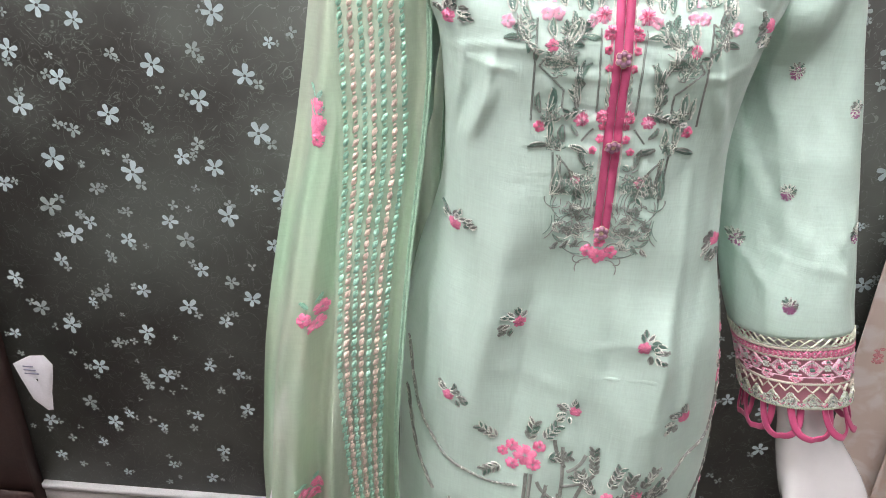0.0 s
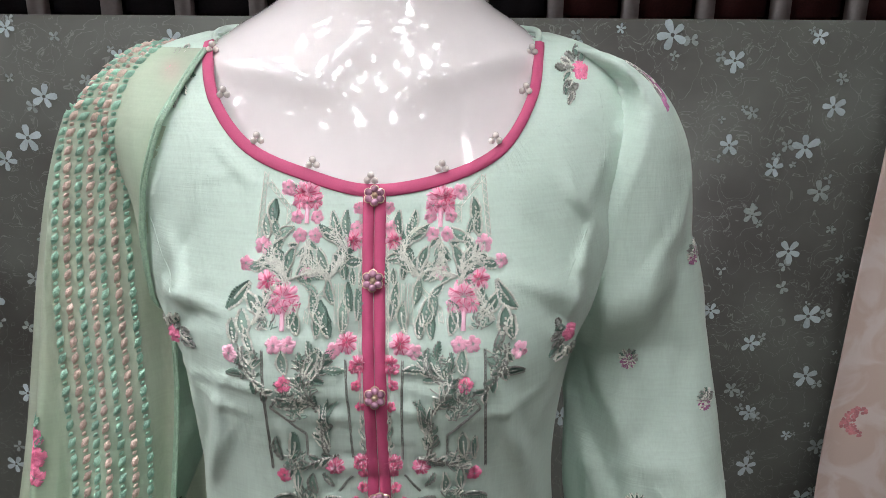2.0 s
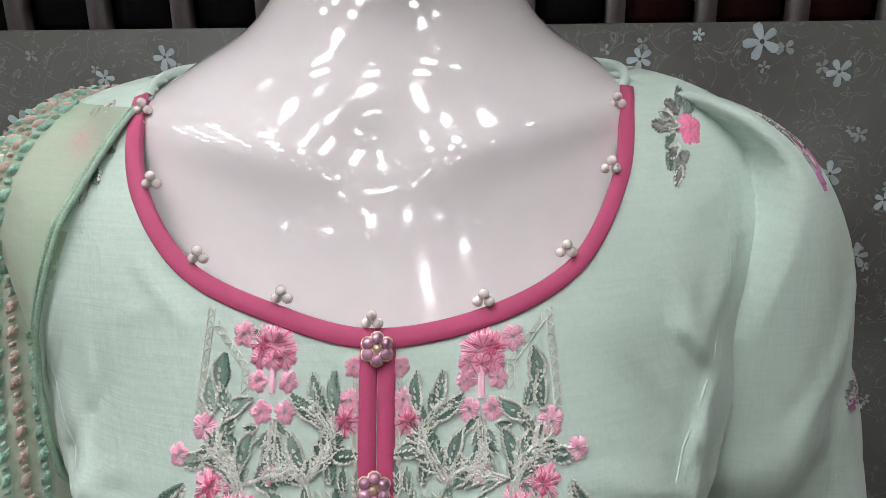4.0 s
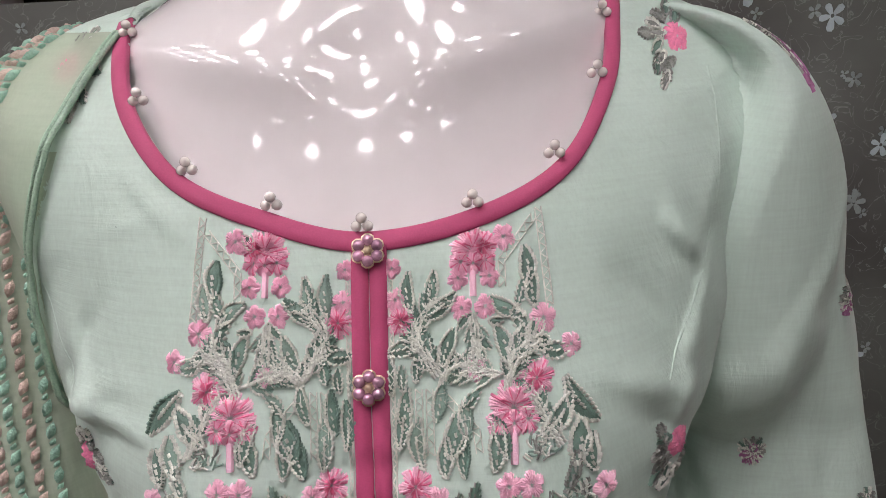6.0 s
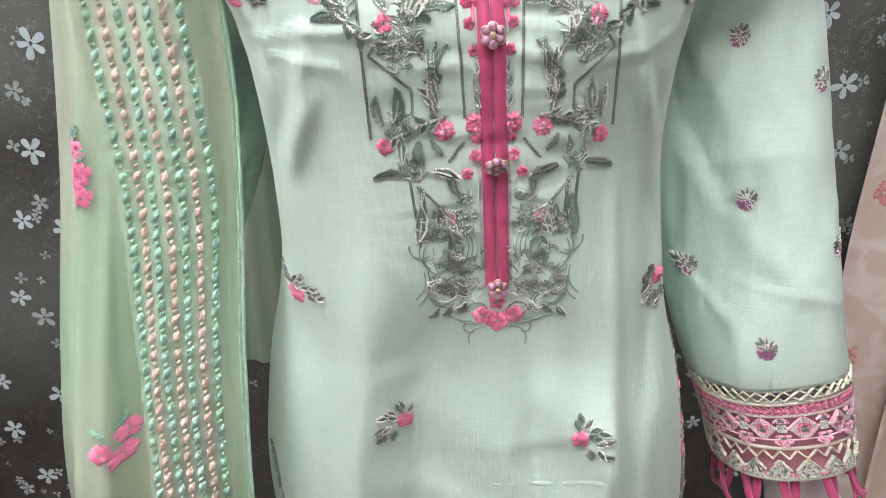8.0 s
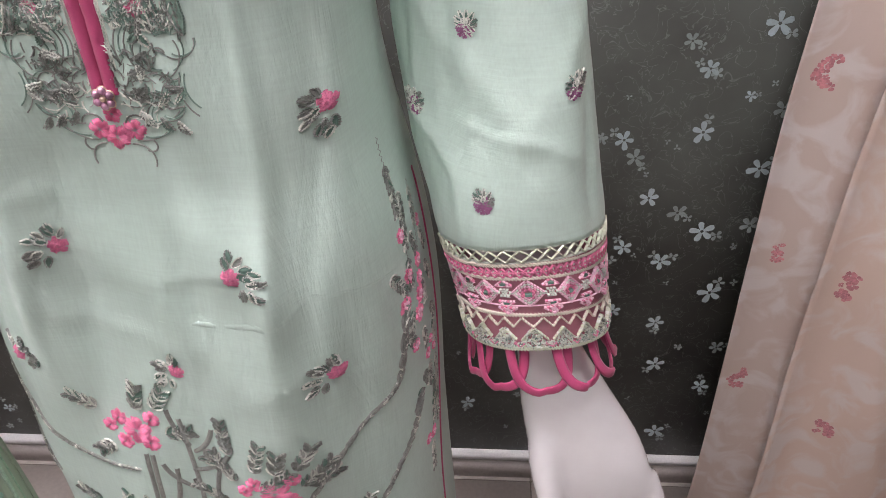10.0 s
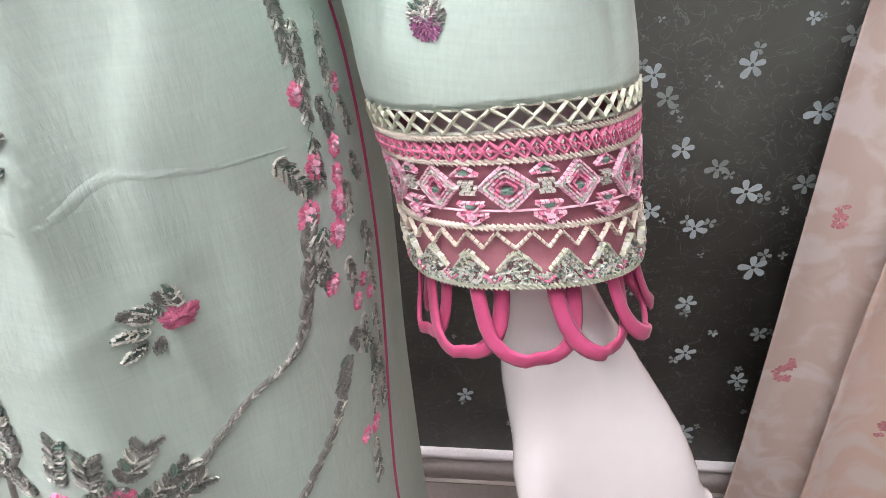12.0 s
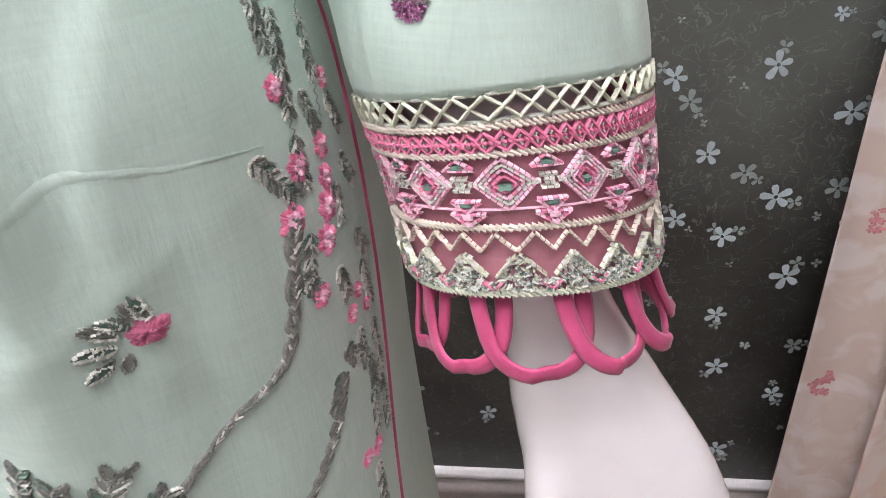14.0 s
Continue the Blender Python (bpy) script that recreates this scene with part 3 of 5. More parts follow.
def leaf(bm, M, x, z, ang, length, w, fill=0, edge=1, bend=0.5):
    """A leaf: a satin blade, a jagged bright outline of short stitches and a vein."""
    pts = arc(x, z, ang, length, bend, 6)
    ribbon(bm, M, pts, w * 0.9, fill, 0.0013, True)
    for side in (1, -1):
        line = []
        for i, (px, pz) in enumerate(pts):
            k = w * (0.46 + random.uniform(-0.06, 0.06)) * math.sin(math.pi * (0.06 + 0.9 * i / 6)) * side
            line.append((px - math.sin(ang) * k, pz + math.cos(ang) * k))
        running(bm, M, line, 0.55 * side, max(0.0009, w * 0.20), edge if side > 0 or random.random() < 0.8 else fill, 0.0021)
    if length > 0.009:
        running(bm, M, pts[:5], 0.35, max(0.0008, w * 0.17), edge, 0.0023, 0.0018)


def zigzag(bm, M, x0, z0, x1, z1, w, step, thick, mi=0):
    """A chain-stitched rule: two rails and a zigzag between them."""
    l = math.hypot(x1 - x0, z1 - z0)
    dx, dz = (x1 - x0) / l, (z1 - z0) / l
    n = max(2, int(l / step))
    for side in (1, -1):
        ribbon(bm, M, [(x0 + dx * l * i / n - dz * w / 2 * side, z0 + dz * l * i / n + dx * w / 2 * side) for i in range(n + 1)], thick, mi)
    ribbon(bm, M, [(x0 + dx * l * i / n - dz * w / 2 * (1 if i % 2 else -1), z0 + dz * l * i / n + dx * w / 2 * (1 if i % 2 else -1)) for i in range(n + 1)], thick, mi, 0.0015)


def scribble(bm, M, x0, z0, x1, z1, step, thick, mi=0):
    """A block filled with random short stitches."""
    n = int(abs((x1 - x0) * (z1 - z0)) / step**2)
    for _ in range(n):
        x, z, a = random.uniform(x0, x1), random.uniform(z0, z1), random.uniform(0, math.pi)
        ribbon(bm, M, arc(x, z, a, step * 1.6, random.uniform(-1.5, 1.5), 3), thick, mi, random.uniform(0.0008, 0.0018))


# ---- the setting ----
floor = thing("floor", "cream glazed floor tiles with grey joints", "floor", kind="structure")
b = bmesh.new()
box(b, -2.4, -2.6, -0.06, 2.6, 2.0, -0.004)
part("floor_bed", b, GROUT, floor, smooth=False)

panel_thing = thing("partition_panel", "dark grey-green laminate partition printed with pale flowers", "partition", kind="structure")
b = bmesh.new()
box(b, -0.965, 1.305, 0.078, 2.2, 1.335, 1.513, 0.001)
part("board", b, PANEL, panel_thing, smooth=False)


def on_panel(x, z, h=0.0):
    return Vector((x, 1.305 - 0.0006 - h * 0.2, z))


BRIGHT_LEFT = "-.735,1.181,22 -.675,1.16,18 -.434,1.184,23 -.802,1.103,20 -.55,1.09,22 -.721,1.056,20 -.387,1.079,22 -.805,1.003,23 -.474,1.031,21 -.643,.996,23 -.371,.976,25 -.764,.903,24 -.616,.886,24 -.518,.922,17 -.459,.904,21 -.871,.847,18 -.386,.866,11 -.754,.747,23 -.717,.776,16 -.559,.788,17 -.442,.807,22 -.647,.743,16 -.792,.687,17 -.508,.685,18 -.898,.64,17 -.634,.628,17 -.411,.624,21 -.544,.596,21 -.802,.531,20 -.641,.526,20 -.471,.565,16 -.931,.5,15 -.76,.429,21 -.614,.416,20 -.517,.449,15 -.454,.432,15 -.903,.268,18 -.752,.276,19 -.715,.302,13 -.56,.311,15 -.642,.271,13 -.444,.338,18 -.898,.166,14 -.509,.214,16 -.634,.159,13 -.747,.125,11 -.546,.127,16 -.789,.211,13 -.336,.853,20 -.359,.75,16 -.341,1.139,11 -.745,.594,12"
BRIGHT_RIGHT = ".475,1.492,22 .565,1.458,17 .678,1.491,12 .712,1.395,19 .681,1.337,21 .571,1.339,16 .639,1.307,15 .679,1.18,20 .724,1.075,21 .641,1.028,16 .735,.973,20 .719,.866,9 .662,.807,19 .654,.907,15 .573,1.082,14 .339,1.474,16 .35,.896,18 -.419,1.4,20 -.452,1.34,21 -.489,1.306,17 -.459,1.495,13 -.225,1.481,17 -.303,1.457,12 .403,1.5,8 .546,.792,17 .759,.747,20 .598,.69,18 .693,.629,21 .57,.594,17 .635,.567,18 .73,.503,22 .496,.423,11 .569,.457,15 .648,.432,17 .663,.332,19 .754,.278,17 .191,.267,22 .199,.168,17 .315,.216,15 .689,.151,20"
# ghost doubles of the flowers: reflections in the gloss, drawn as dim petals
GHOSTS = "-.79,.805,23 -.475,1.12,16 -.621,1.106,12 -.714,.963,15 -.571,.973,11 -.485,.949,14 -.693,.847,15 -.64,.803,11 -.531,.75,20 -.686,.699,12 -.45,.661,16 -.718,.614,17 -.858,.569,20 -.709,.492,15 -.657,.389,15 -.8,.329,18 .711,1.272,19 .617,1.236,15 .772,.846,15 .621,.947,14 .598,1.386,11 .718,1.434,9 .766,1.14,10 .648,.664,17 .767,.642,17 .766,.377,15 .567,.761,16"


def flower_print(bm, text, mi):
    for w in text.split():
        x, z, r = [float(v) for v in w.split(",")]
        petals(bm, on_panel, x, z, r / 1000, 5, random.uniform(0, 1.2), mi, 0.50, 0.0008, 0.12)
        if random.random() < 0.75:
            a = random.uniform(0, math.tau)
            petals(bm, on_panel, x + math.cos(a) * r / 800, z + math.sin(a) * r / 900, r / 1900, 4, random.uniform(0, 1.5), 1, 0.6, 0.0005, 0.3)


b = bmesh.new()
flower_print(b, BRIGHT_LEFT, 0)
flower_print(b, BRIGHT_RIGHT, 0)
flower_print(b, GHOSTS, 1)
for _ in range(260):
    x, z = random.uniform(-0.95, 0.95), random.uniform(0.1, 1.49)
    petals(b, on_panel, x, z, random.uniform(0.005, 0.011), random.choice((3, 4, 5)), random.uniform(0, 2), 1, 0.55, 0.0004, 0.3)
tagged(part("flower_print", b, [PRINT, PRINT_DIM], panel_thing, "pale blue-white five-petalled flower print with reflected ghost doubles"), kind="stuff")

rail = thing("bottom_rail", "brushed aluminium strip along the foot of the partition", "rail", kind="structure")
b = bmesh.new()
box(b, -0.96, 1.292, 0.060, 2.2, 1.33, 0.078, 0.002)
part("strip", b, STEEL, rail)
skirt_board = thing("baseboard", "grey skirting board below the partition", "baseboard", kind="structure")
b = bmesh.new()
box(b, -0.96, 1.298, -0.002, 2.2, 1.34, 0.060, 0.001)
part("board", b, SKIRTING, skirt_board)

post = thing("wooden_post", "dark brown laminate post at the partition's end", "post", kind="structure")
b = bmesh.new()
box(b, -1.35, 1.270, 0.0, -0.963, 1.36, 2.2, 0.003)
part("upright", b, WOOD, post)
b = bmesh.new()
box(b, -1.35, 1.262, 0.0, -0.966, 1.270, 0.075, 0.002)
part("plinth", b, WOOD, post)

# shelf behind and above the partition
shelf = thing("stock_shelf", "dark stock shelf standing behind the partition", "shelf")
b = bmesh.new()
box(b, -0.96, 1.336, 0.0, 2.2, 1.72, 1.505, 0.002)
part("carcass", b, WOOD, shelf)
b = bmesh.new()
box(b, -0.96, 1.70, 1.506, 2.2, 1.73, 2.2, 0.002)
part("back_panel", b, WOOD, shelf)
k = 0
for i in range(27):
    x = -0.93 + 0.113 * i
    b = bmesh.new()
    box(b, x, 1.40, 1.505, x + 0.022, 1.43, 2.1, 0.002)
    part("upright", b, GREY_POST, shelf, "pale grey upright" if i == 0 else "")
    b = bmesh.new()
    box(b, x + 0.026, 1.42, 1.505, x + 0.109, 1.56, 1.80, 0.012)
    pk = part("fabric_packet", b, MAROON_CLOTH if x > 0.3 else DARK_CLOTH, None)
    tagged(pk, "maroon folded fabric packet standing on the shelf" if x > 0.3 else "black folded fabric packet standing on the shelf", "fabric packet", "packets on the shelf")

# room out of view: walls added to close it, dark to weaken bounced light
for name, c in (("wall_north", (-2.4, 2.0, 0, 2.6, 2.1, 2.9)), ("wall_south", (-2.4, -2.7, 0, 2.6, -2.6, 2.9)), ("wall_west", (-2.5, -2.7, 0, -2.4, 2.1, 2.9)), ("wall_east", (2.6, -2.7, 0, 2.7, 2.1, 2.9))):
    b = bmesh.new()
    box(b, *c)
    tagged(part(name, b, WALL, None, "", False), "plain dark wall added out of view to limit bounced light", "wall", kind="structure")
b = bmesh.new()
box(b, -2.5, -2.7, 2.9, 2.7, 2.1, 3.0)
tagged(part("ceiling", b, CEIL, None, "", False), "plain white painted shop ceiling", "ceiling", kind="structure")


def ceiling_lamp(x, y, w, l):
    t = thing("ceiling_lamp", "white LED panel lamp fixed to the ceiling", "lamp", "lamps on the ceiling")
    b = bmesh.new()
    box(b, x - w / 2 - 0.015, y - l / 2 - 0.015, 2.86, x + w / 2 + 0.015, y + l / 2 + 0.015, 2.9, 0.004)
    part("housing", b, HOUSING, t)
    b = bmesh.new()
    box(b, x - w / 2, y - l / 2, 2.852, x + w / 2, y + l / 2, 2.8595, 0.002)
    part("diffuser", b, DIFFUSER, t, "glowing white diffuser")
    return t


LAMPS = [(x, y, 0.11, 0.11) for x in (-1.8, -1.35, -0.9, -0.45, 0.0, 0.45) for y in (-0.3, 0.0, 0.3, 0.6)]
LAMPS += [(x, y, 0.08, 0.08) for x in (-0.9, -0.3, 0.15, 0.5, 0.95) for y in (-1.75, -1.1)]
LAMPS += [(x, y, 0.07, 0.07) for x in (0.7, 1.15) for y in (-0.3, 0.3)]
for row in LAMPS:
    ceiling_lamp(*row)


# ---- mannequin ----
def limb(bm, rows, sides=20):
    """A rounded limb through rows x, y, z, half width, half depth."""
    keys = [(i, *r) for i, r in enumerate(rows)]
    n = (len(rows) - 1) * 6
    ring_rows = []
    for i in range(n + 1):
        t = i * (len(rows) - 1) / n
        q = curve_at(keys, t)
        p = Vector(q[:3])
        d = (Vector(curve_at(keys, min(len(rows) - 1, t + 0.05))[:3]) - Vector(curve_at(keys, max(0, t - 0.05))[:3])).normalized()
        f = Vector((0, -1, 0)) - d * d.dot(Vector((0, -1, 0)))
        f = f.normalized() if f.length > 0.05 else Vector((0, 0, 1))
        s = f.cross(d).normalized()
        ring_rows.append([p + s * (math.cos(k * math.tau / sides) * q[3]) + f * (math.sin(k * math.tau / sides) * q[4]) for k in range(sides)])
    vs = grid_mesh(bm, ring_rows, True)
    for r in (vs[0], vs[-1]):
        bm.faces.new(r)


# upper body: height, half width, front y, back y, twist
BUST = [(1.40, 0.150, 0.664, 0.866, 0.07), (1.44, 0.152, 0.686, 0.862, 0.09), (1.465, 0.147, 0.697, 0.856, 0.10), (1.480, 0.137, 0.704, 0.850, 0.11), (1.492, 0.126, 0.710, 0.848, 0.10), (1.502, 0.112, 0.716, 0.849, 0.08), (1.512, 0.098, 0.722, 0.852, 0.06), (1.525, 0.078, 0.733, 0.855, 0.03), (1.540, 0.066, 0.743, 0.857, 0.0), (1.56, 0.059, 0.750, 0.858, 0.0), (1.60, 0.054, 0.755, 0.860, 0.0), (1.66, 0.052, 0.756, 0.864, 0.0), (1.675, 0.050, 0.756, 0.866, 0.0)]


def mannequin():
    bm = bmesh.new()
    rows, n = [], 72
    z = 0.72
    while z < 1.399:
        rows.append([ring_point(k * math.tau / n, z, -0.018) for k in range(n)])
        z += 0.012
    z = 1.40
    while z < 1.675:
        ax, yf, yb, tw = curve_at(BUST, z)
        p = 2.0 + 0.5 * max(0.0, min(1.0, (1.47 - z) / 0.07))
        cy = yf + 0.55 * (yb - yf)
        r = []
        for k in range(n):
            a = k * math.tau / n
            c, s = math.cos(a), math.sin(a)
            x = 0.121 + ax * math.copysign(abs(c) ** (2 / p), c)
            e = abs(s) ** (2 / p)
            y = cy - (cy - yf) * e if s > 0 else cy + (yb - cy) * e
            y += tw * (x - 0.121)
            if s > 0:
                for g in (1, -1):
                    dx = (x - 0.121) * g
                    if dx > 0.010:
                        y -= 0.0050 * math.exp(-(((z - (1.470 + 0.20 * dx)) / 0.011) ** 2)) * min(1, (dx - 0.010) / 0.02)
                y += 0.004 * math.exp(-(((x - 0.121) / 0.012) ** 2) - ((z - 1.482) / 0.010) ** 2)
            r.append(Vector((x, y, z)))
        rows.append(r)
        z += 0.004
    vs = grid_mesh(bm, rows, True)
    bm.faces.new(vs[0])
    bm.faces.new(vs[-1])
    for mx in (False, True):
        fx = (lambda x, z: across(x, z) if x > 0.23 else MIRROR_X - x) if mx else (lambda x, z: x)
        def L(*rows_):
            limb(bm, [(fx(x, z_), y + (back_of(z_) if mx and z_ > 0.75 and x > 0.23 else 0.0), z_, a, c) for x, y, z_, a, c in rows_])
        L((0.24, 0.79, 1.43, 0.040, 0.045), (0.283, 0.79, 1.40, 0.038, 0.036), (0.31, 0.79, 1.30, 0.036, 0.032), (0.325, 0.765, 1.20, 0.037, 0.038), (0.345, 0.725, 1.08, 0.040, 0.042), (0.356, 0.702, 1.02, 0.041, 0.043), (0.367, 0.690, 0.972, 0.028, 0.028), (0.378, 0.680, 0.935, 0.024, 0.022), (0.392, 0.668, 0.895, 0.034, 0.025), (0.412, 0.655, 0.850, 0.043, 0.023), (0.428, 0.646, 0.820, 0.040, 0.018), (0.434, 0.642, 0.805, 0.032, 0.012))
        for j, (fx0, ln) in enumerate(((0.422, 0.075), (0.438, 0.085), (0.454, 0.080), (0.468, 0.062))):
            L((fx0 - 0.008, 0.650, 0.830, 0.0105, 0.011), (fx0 + 0.002 + j * 0.002, 0.638, 0.80 - ln * 0.15, 0.0085, 0.0100), (fx0 + 0.010 + j * 0.004, 0.636, 0.80 - ln * 0.6, 0.0075, 0.0090), (fx0 + 0.016 + j * 0.005, 0.644, 0.80 - ln, 0.0055, 0.0065))
        L((0.382, 0.662, 0.885, 0.014, 0.016), (0.380, 0.642, 0.850, 0.013, 0.014), (0.386, 0.628, 0.820, 0.0105, 0.012), (0.395, 0.620, 0.790, 0.008, 0.009), (0.400, 0.618, 0.772, 0.005, 0.005))
        if not mx:
            limb(bm, [(0.121, 0.795, 1.605, 0.046, 0.052), (0.121, 0.772, 1.640, 0.058, 0.092), (0.121, 0.776, 1.70, 0.074, 0.106), (0.121, 0.785, 1.77, 0.078, 0.106), (0.121, 0.798, 1.83, 0.062, 0.088), (0.121, 0.806, 1.86, 0.030, 0.040)])
        L((0.195, 0.755, 0.80, 0.075, 0.085), (0.195, 0.76, 0.62, 0.065, 0.07), (0.19, 0.76, 0.48, 0.052, 0.055), (0.19, 0.77, 0.32, 0.048, 0.055), (0.19, 0.775, 0.12, 0.032, 0.035), (0.19, 0.75, 0.05, 0.034, 0.06), (0.19, 0.70, 0.022, 0.035, 0.020))
    ob = part("mannequin", bm, SKIN, None)
    re = ob.modifiers.new("remesh", "REMESH")
    re.mode, re.voxel_size, re.use_smooth_shade = "VOXEL", 0.0035, True
    sm = ob.modifiers.new("smooth", "SMOOTH")
    sm.factor, sm.iterations = 0.5, 14
    return tagged(ob, "white glossy fibreglass mannequin standing on the floor", "mannequin")


mannequin()

# ---- tunic ----
kurta = thing("kurta", "mint green cotton kurta with pink embroidery worn by the mannequin", "kurta")

NECK_EDGE = [(0.010, 1.497), (0.0125, 1.490), (0.025, 1.463), (0.050, 1.438), (0.086, 1.424), (0.124, 1.4155), (0.167, 1.421), (0.203, 1.436), (0.2235, 1.464), (0.2305, 1.490), (0.232, 1.497)]
NECK_KEYS = [(i, *p) for i, p in enumerate(NECK_EDGE)]


def neck_line(n=90):
    return [tuple(curve_at(NECK_KEYS, i * (len(NECK_EDGE) - 1) / n)) for i in range(n + 1)]


NECK_FINE = neck_line()
NECK_X, NECK_Z = [p[0] for p in NECK_FINE], [p[1] for p in NECK_FINE]


def neck_z(x):
    if x <= NECK_FINE[0][0] or x >= NECK_FINE[-1][0]:
        return 9.0
    return float(np.interp(x, NECK_X, NECK_Z))


bm = bmesh.new()
rows, zs, z, NA = [], [], 0.42, 440
while z < 1.5045:
    zs.append(z)
    rows.append([ring_point(k * math.tau / NA, z) for k in range(NA)])
    z += 0.009 if z < 0.75 else 0.003
grid_mesh(bm, rows, True)
bm.faces.ensure_lookup_table()
gone = []
for f in bm.faces:
    c = f.calc_center_median()
    if c.y < 0.79 and c.z > 1.40 and c.z > neck_z(c.x) - 0.004:
        gone.append(f)
bmesh.ops.delete(bm, geom=gone, context="FACES")
body = part("body", bm, MINT, kurta)
sol = body.modifiers.new("thickness", "SOLIDIFY")
sol.thickness, sol.offset = 0.0012, -1

# rolled edge round the back of the neck
bm = bmesh.new()
edge = [on_torso(0.010, 1.497), Vector((0.0075, 0.760, 1.503)), Vector((0.010, 0.790, 1.506)), Vector((0.040, 0.822, 1.507)), Vector((0.121, 0.832, 1.507)), Vector((0.202, 0.826, 1.507)), Vector((0.232, 0.800, 1.506)), Vector((0.2345, 0.775, 1.502)), on_torso(0.232, 1.497)]
keys = [(i, *p) for i, p in enumerate(edge)]
tube(bm, [Vector(curve_at(keys, i * 8 / 64)) for i in range(65)], 0.0024, 8)
part("neck_edge", bm, MINT, kurta)
# binding round the neck
bm = bmesh.new()
NB = len(NECK_FINE)
rows = []
for i, (x, z) in enumerate(NECK_FINE):
    a, c = NECK_FINE[max(0, i - 1)], NECK_FINE[min(NB - 1, i + 1)]
    dx, dz = c[0] - a[0], c[1] - a[1]
    l = math.hypot(dx, dz)
    nx, nz = dz / l, -dx / l
    if (nx * (0.121 - x) + nz * (1.55 - z)) > 0:
        nx, nz = -nx, -nz
    W = 0.0056
    rows.append([on_torso(x + nx * d, z + nz * d, h) for d, h in ((-0.0010, -0.002), (-0.0012, 0.0014), (-0.0006, 0.0020), (W * 0.5, 0.0022), (W - 0.0006, 0.0020), (W, 0.0014), (W, 0.0))])
grid_mesh(bm, rows)
part("neck_binding", bm, ROSE, kurta, "rose pink bias binding round the neck")


bm = bmesh.new()
for i in range(8, NB - 8):
    (x0, z0), (x1, z1) = NECK_FINE[i - 1], NECK_FINE[i + 1]
    l = math.hypot(x1 - x0, z1 - z0)
    nx, nz = (z1 - z0) / l * 0.030, -(x1 - x0) / l * 0.030
    x, z = NECK_FINE[i][0] + nx, NECK_FINE[i][1] + nz
    if abs(x - 0.127) > 0.075:
        ribbon(bm, on_torso, [(x - (x1 - x0) / l * 0.0011, z - (z1 - z0) / l * 0.0011), (x + (x1 - x0) / l * 0.0011, z + (z1 - z0) / l * 0.0011)], 0.0005, 0, 0.0005)
tagged(part("facing_stitching", bm, GREYGREEN, kurta, "faint line of facing stitches"), kind="stuff")


def placket_x(z):
    return float(np.interp(z, [1.15, 1.235, 1.30, 1.365, 1.41], [0.133, 0.1315, 0.130, 0.128, 0.127]))


for side in (-1, 1):
    bm = bmesh.new()
    rows = []
    for i in range(60):
        z = 1.412 - (1.412 - 1.158) * i / 59
        x = placket_x(z)
        e = [0.0001, 0.0007, 0.0036, 0.0066, 0.0071]
        h = [0.0006, 0.0022, 0.0026, 0.0022, 0.0]
        rows.append([on_torso(x + side * d, z, hh) for d, hh in zip(e, h)])
    grid_mesh(bm, rows)
    part("placket", bm, ROSE, kurta, "rose pink button placket")


def jewel_button(x, z, r=0.0066):
    bm = bmesh.new()
    c = on_torso(x, z, 0.004)
    n = (on_torso(x, z, 0.02) - c).normalized()
    q = n.to_track_quat("Z", "Y").to_matrix()
    for k in range(6):
        a = k * math.tau / 6 + 0.5
        p = c + q @ Vector((math.cos(a) * r * 0.62, math.sin(a) * r * 0.62, 0.0008))
        ball(bm, p, r * 0.36, 0, 2)
        ring = [p + q @ Vector((math.cos(j * math.tau / 10) * r * 0.37, math.sin(j * math.tau / 10) * r * 0.37, -0.0002)) for j in range(10)]
        tube(bm, ring, r * 0.075, 5, 1, True)
    ball(bm, c + n * 0.0016, r * 0.24, 1, 2)
    return part("button", bm, [JEWEL, JEWEL_RIM], kurta, "flower-shaped glass jewel button")


for x, z in ((0.1270, 1.4095), (0.1278, 1.364), (0.130, 1.3005), (0.1315, 1.235), (0.1332, 1.157)):
    jewel_button(x, z)

for x, z in ((0.014, 1.491), (0.029, 1.4655), (0.054, 1.4405), (0.089, 1.4275), (0.1245, 1.419), (0.167, 1.4248), (0.200, 1.4395), (0.2205, 1.467), (0.2265, 1.490)):
    c = on_torso(x, z, 0.0035)
    for dx, dz, dh in ((-0.0023, -0.0012, 0), (0.0023, -0.0010, 0.0005), (0.0001, 0.0024, 0.001)):
        bm = bmesh.new()
        ball(bm, c + Vector((dx, -dh, dz)), 0.0022, 0, 2)
        part("pearl", bm, PEARL, kurta)

# ---- yoke embroidery ----
def mx(d, z, side):
    return placket_x(z) + side * d


# pink flowers: distance from the placket's middle, height and radius in mm
BLOSSOMS = "9,1412,4 34,1399,4.4 46,1399,4.4 35,1389,4.7 44,1389,4.7 10,1393,4.6 12,1386,6.5 66,1383,5.8 76,1373,4.7 40,1369,5 62,1364,7.8 44,1420,6.2 52,1422,5.2"
LOW_BLOSSOMS = "16,1331,7 24,1327,5 11,1307,3.6 9,1294,3.8 50,1331,5.2 58,1331,5.3 86,1323,5.8 53,1309,5.6 26,1253,6.4 58,1245,5.4 10,1238,3.8 15,1228,3.8 26,1202,5.4 8,1322,3.8 9,1248,3.8"
CARNATIONS = "40,1411,9.7 53,1354,10.8 9,1318,6.5 9,1256,6.5"


def under_binding(x, z, r):
    return min(z, neck_z(x) - 0.0105 - r * 0.4)


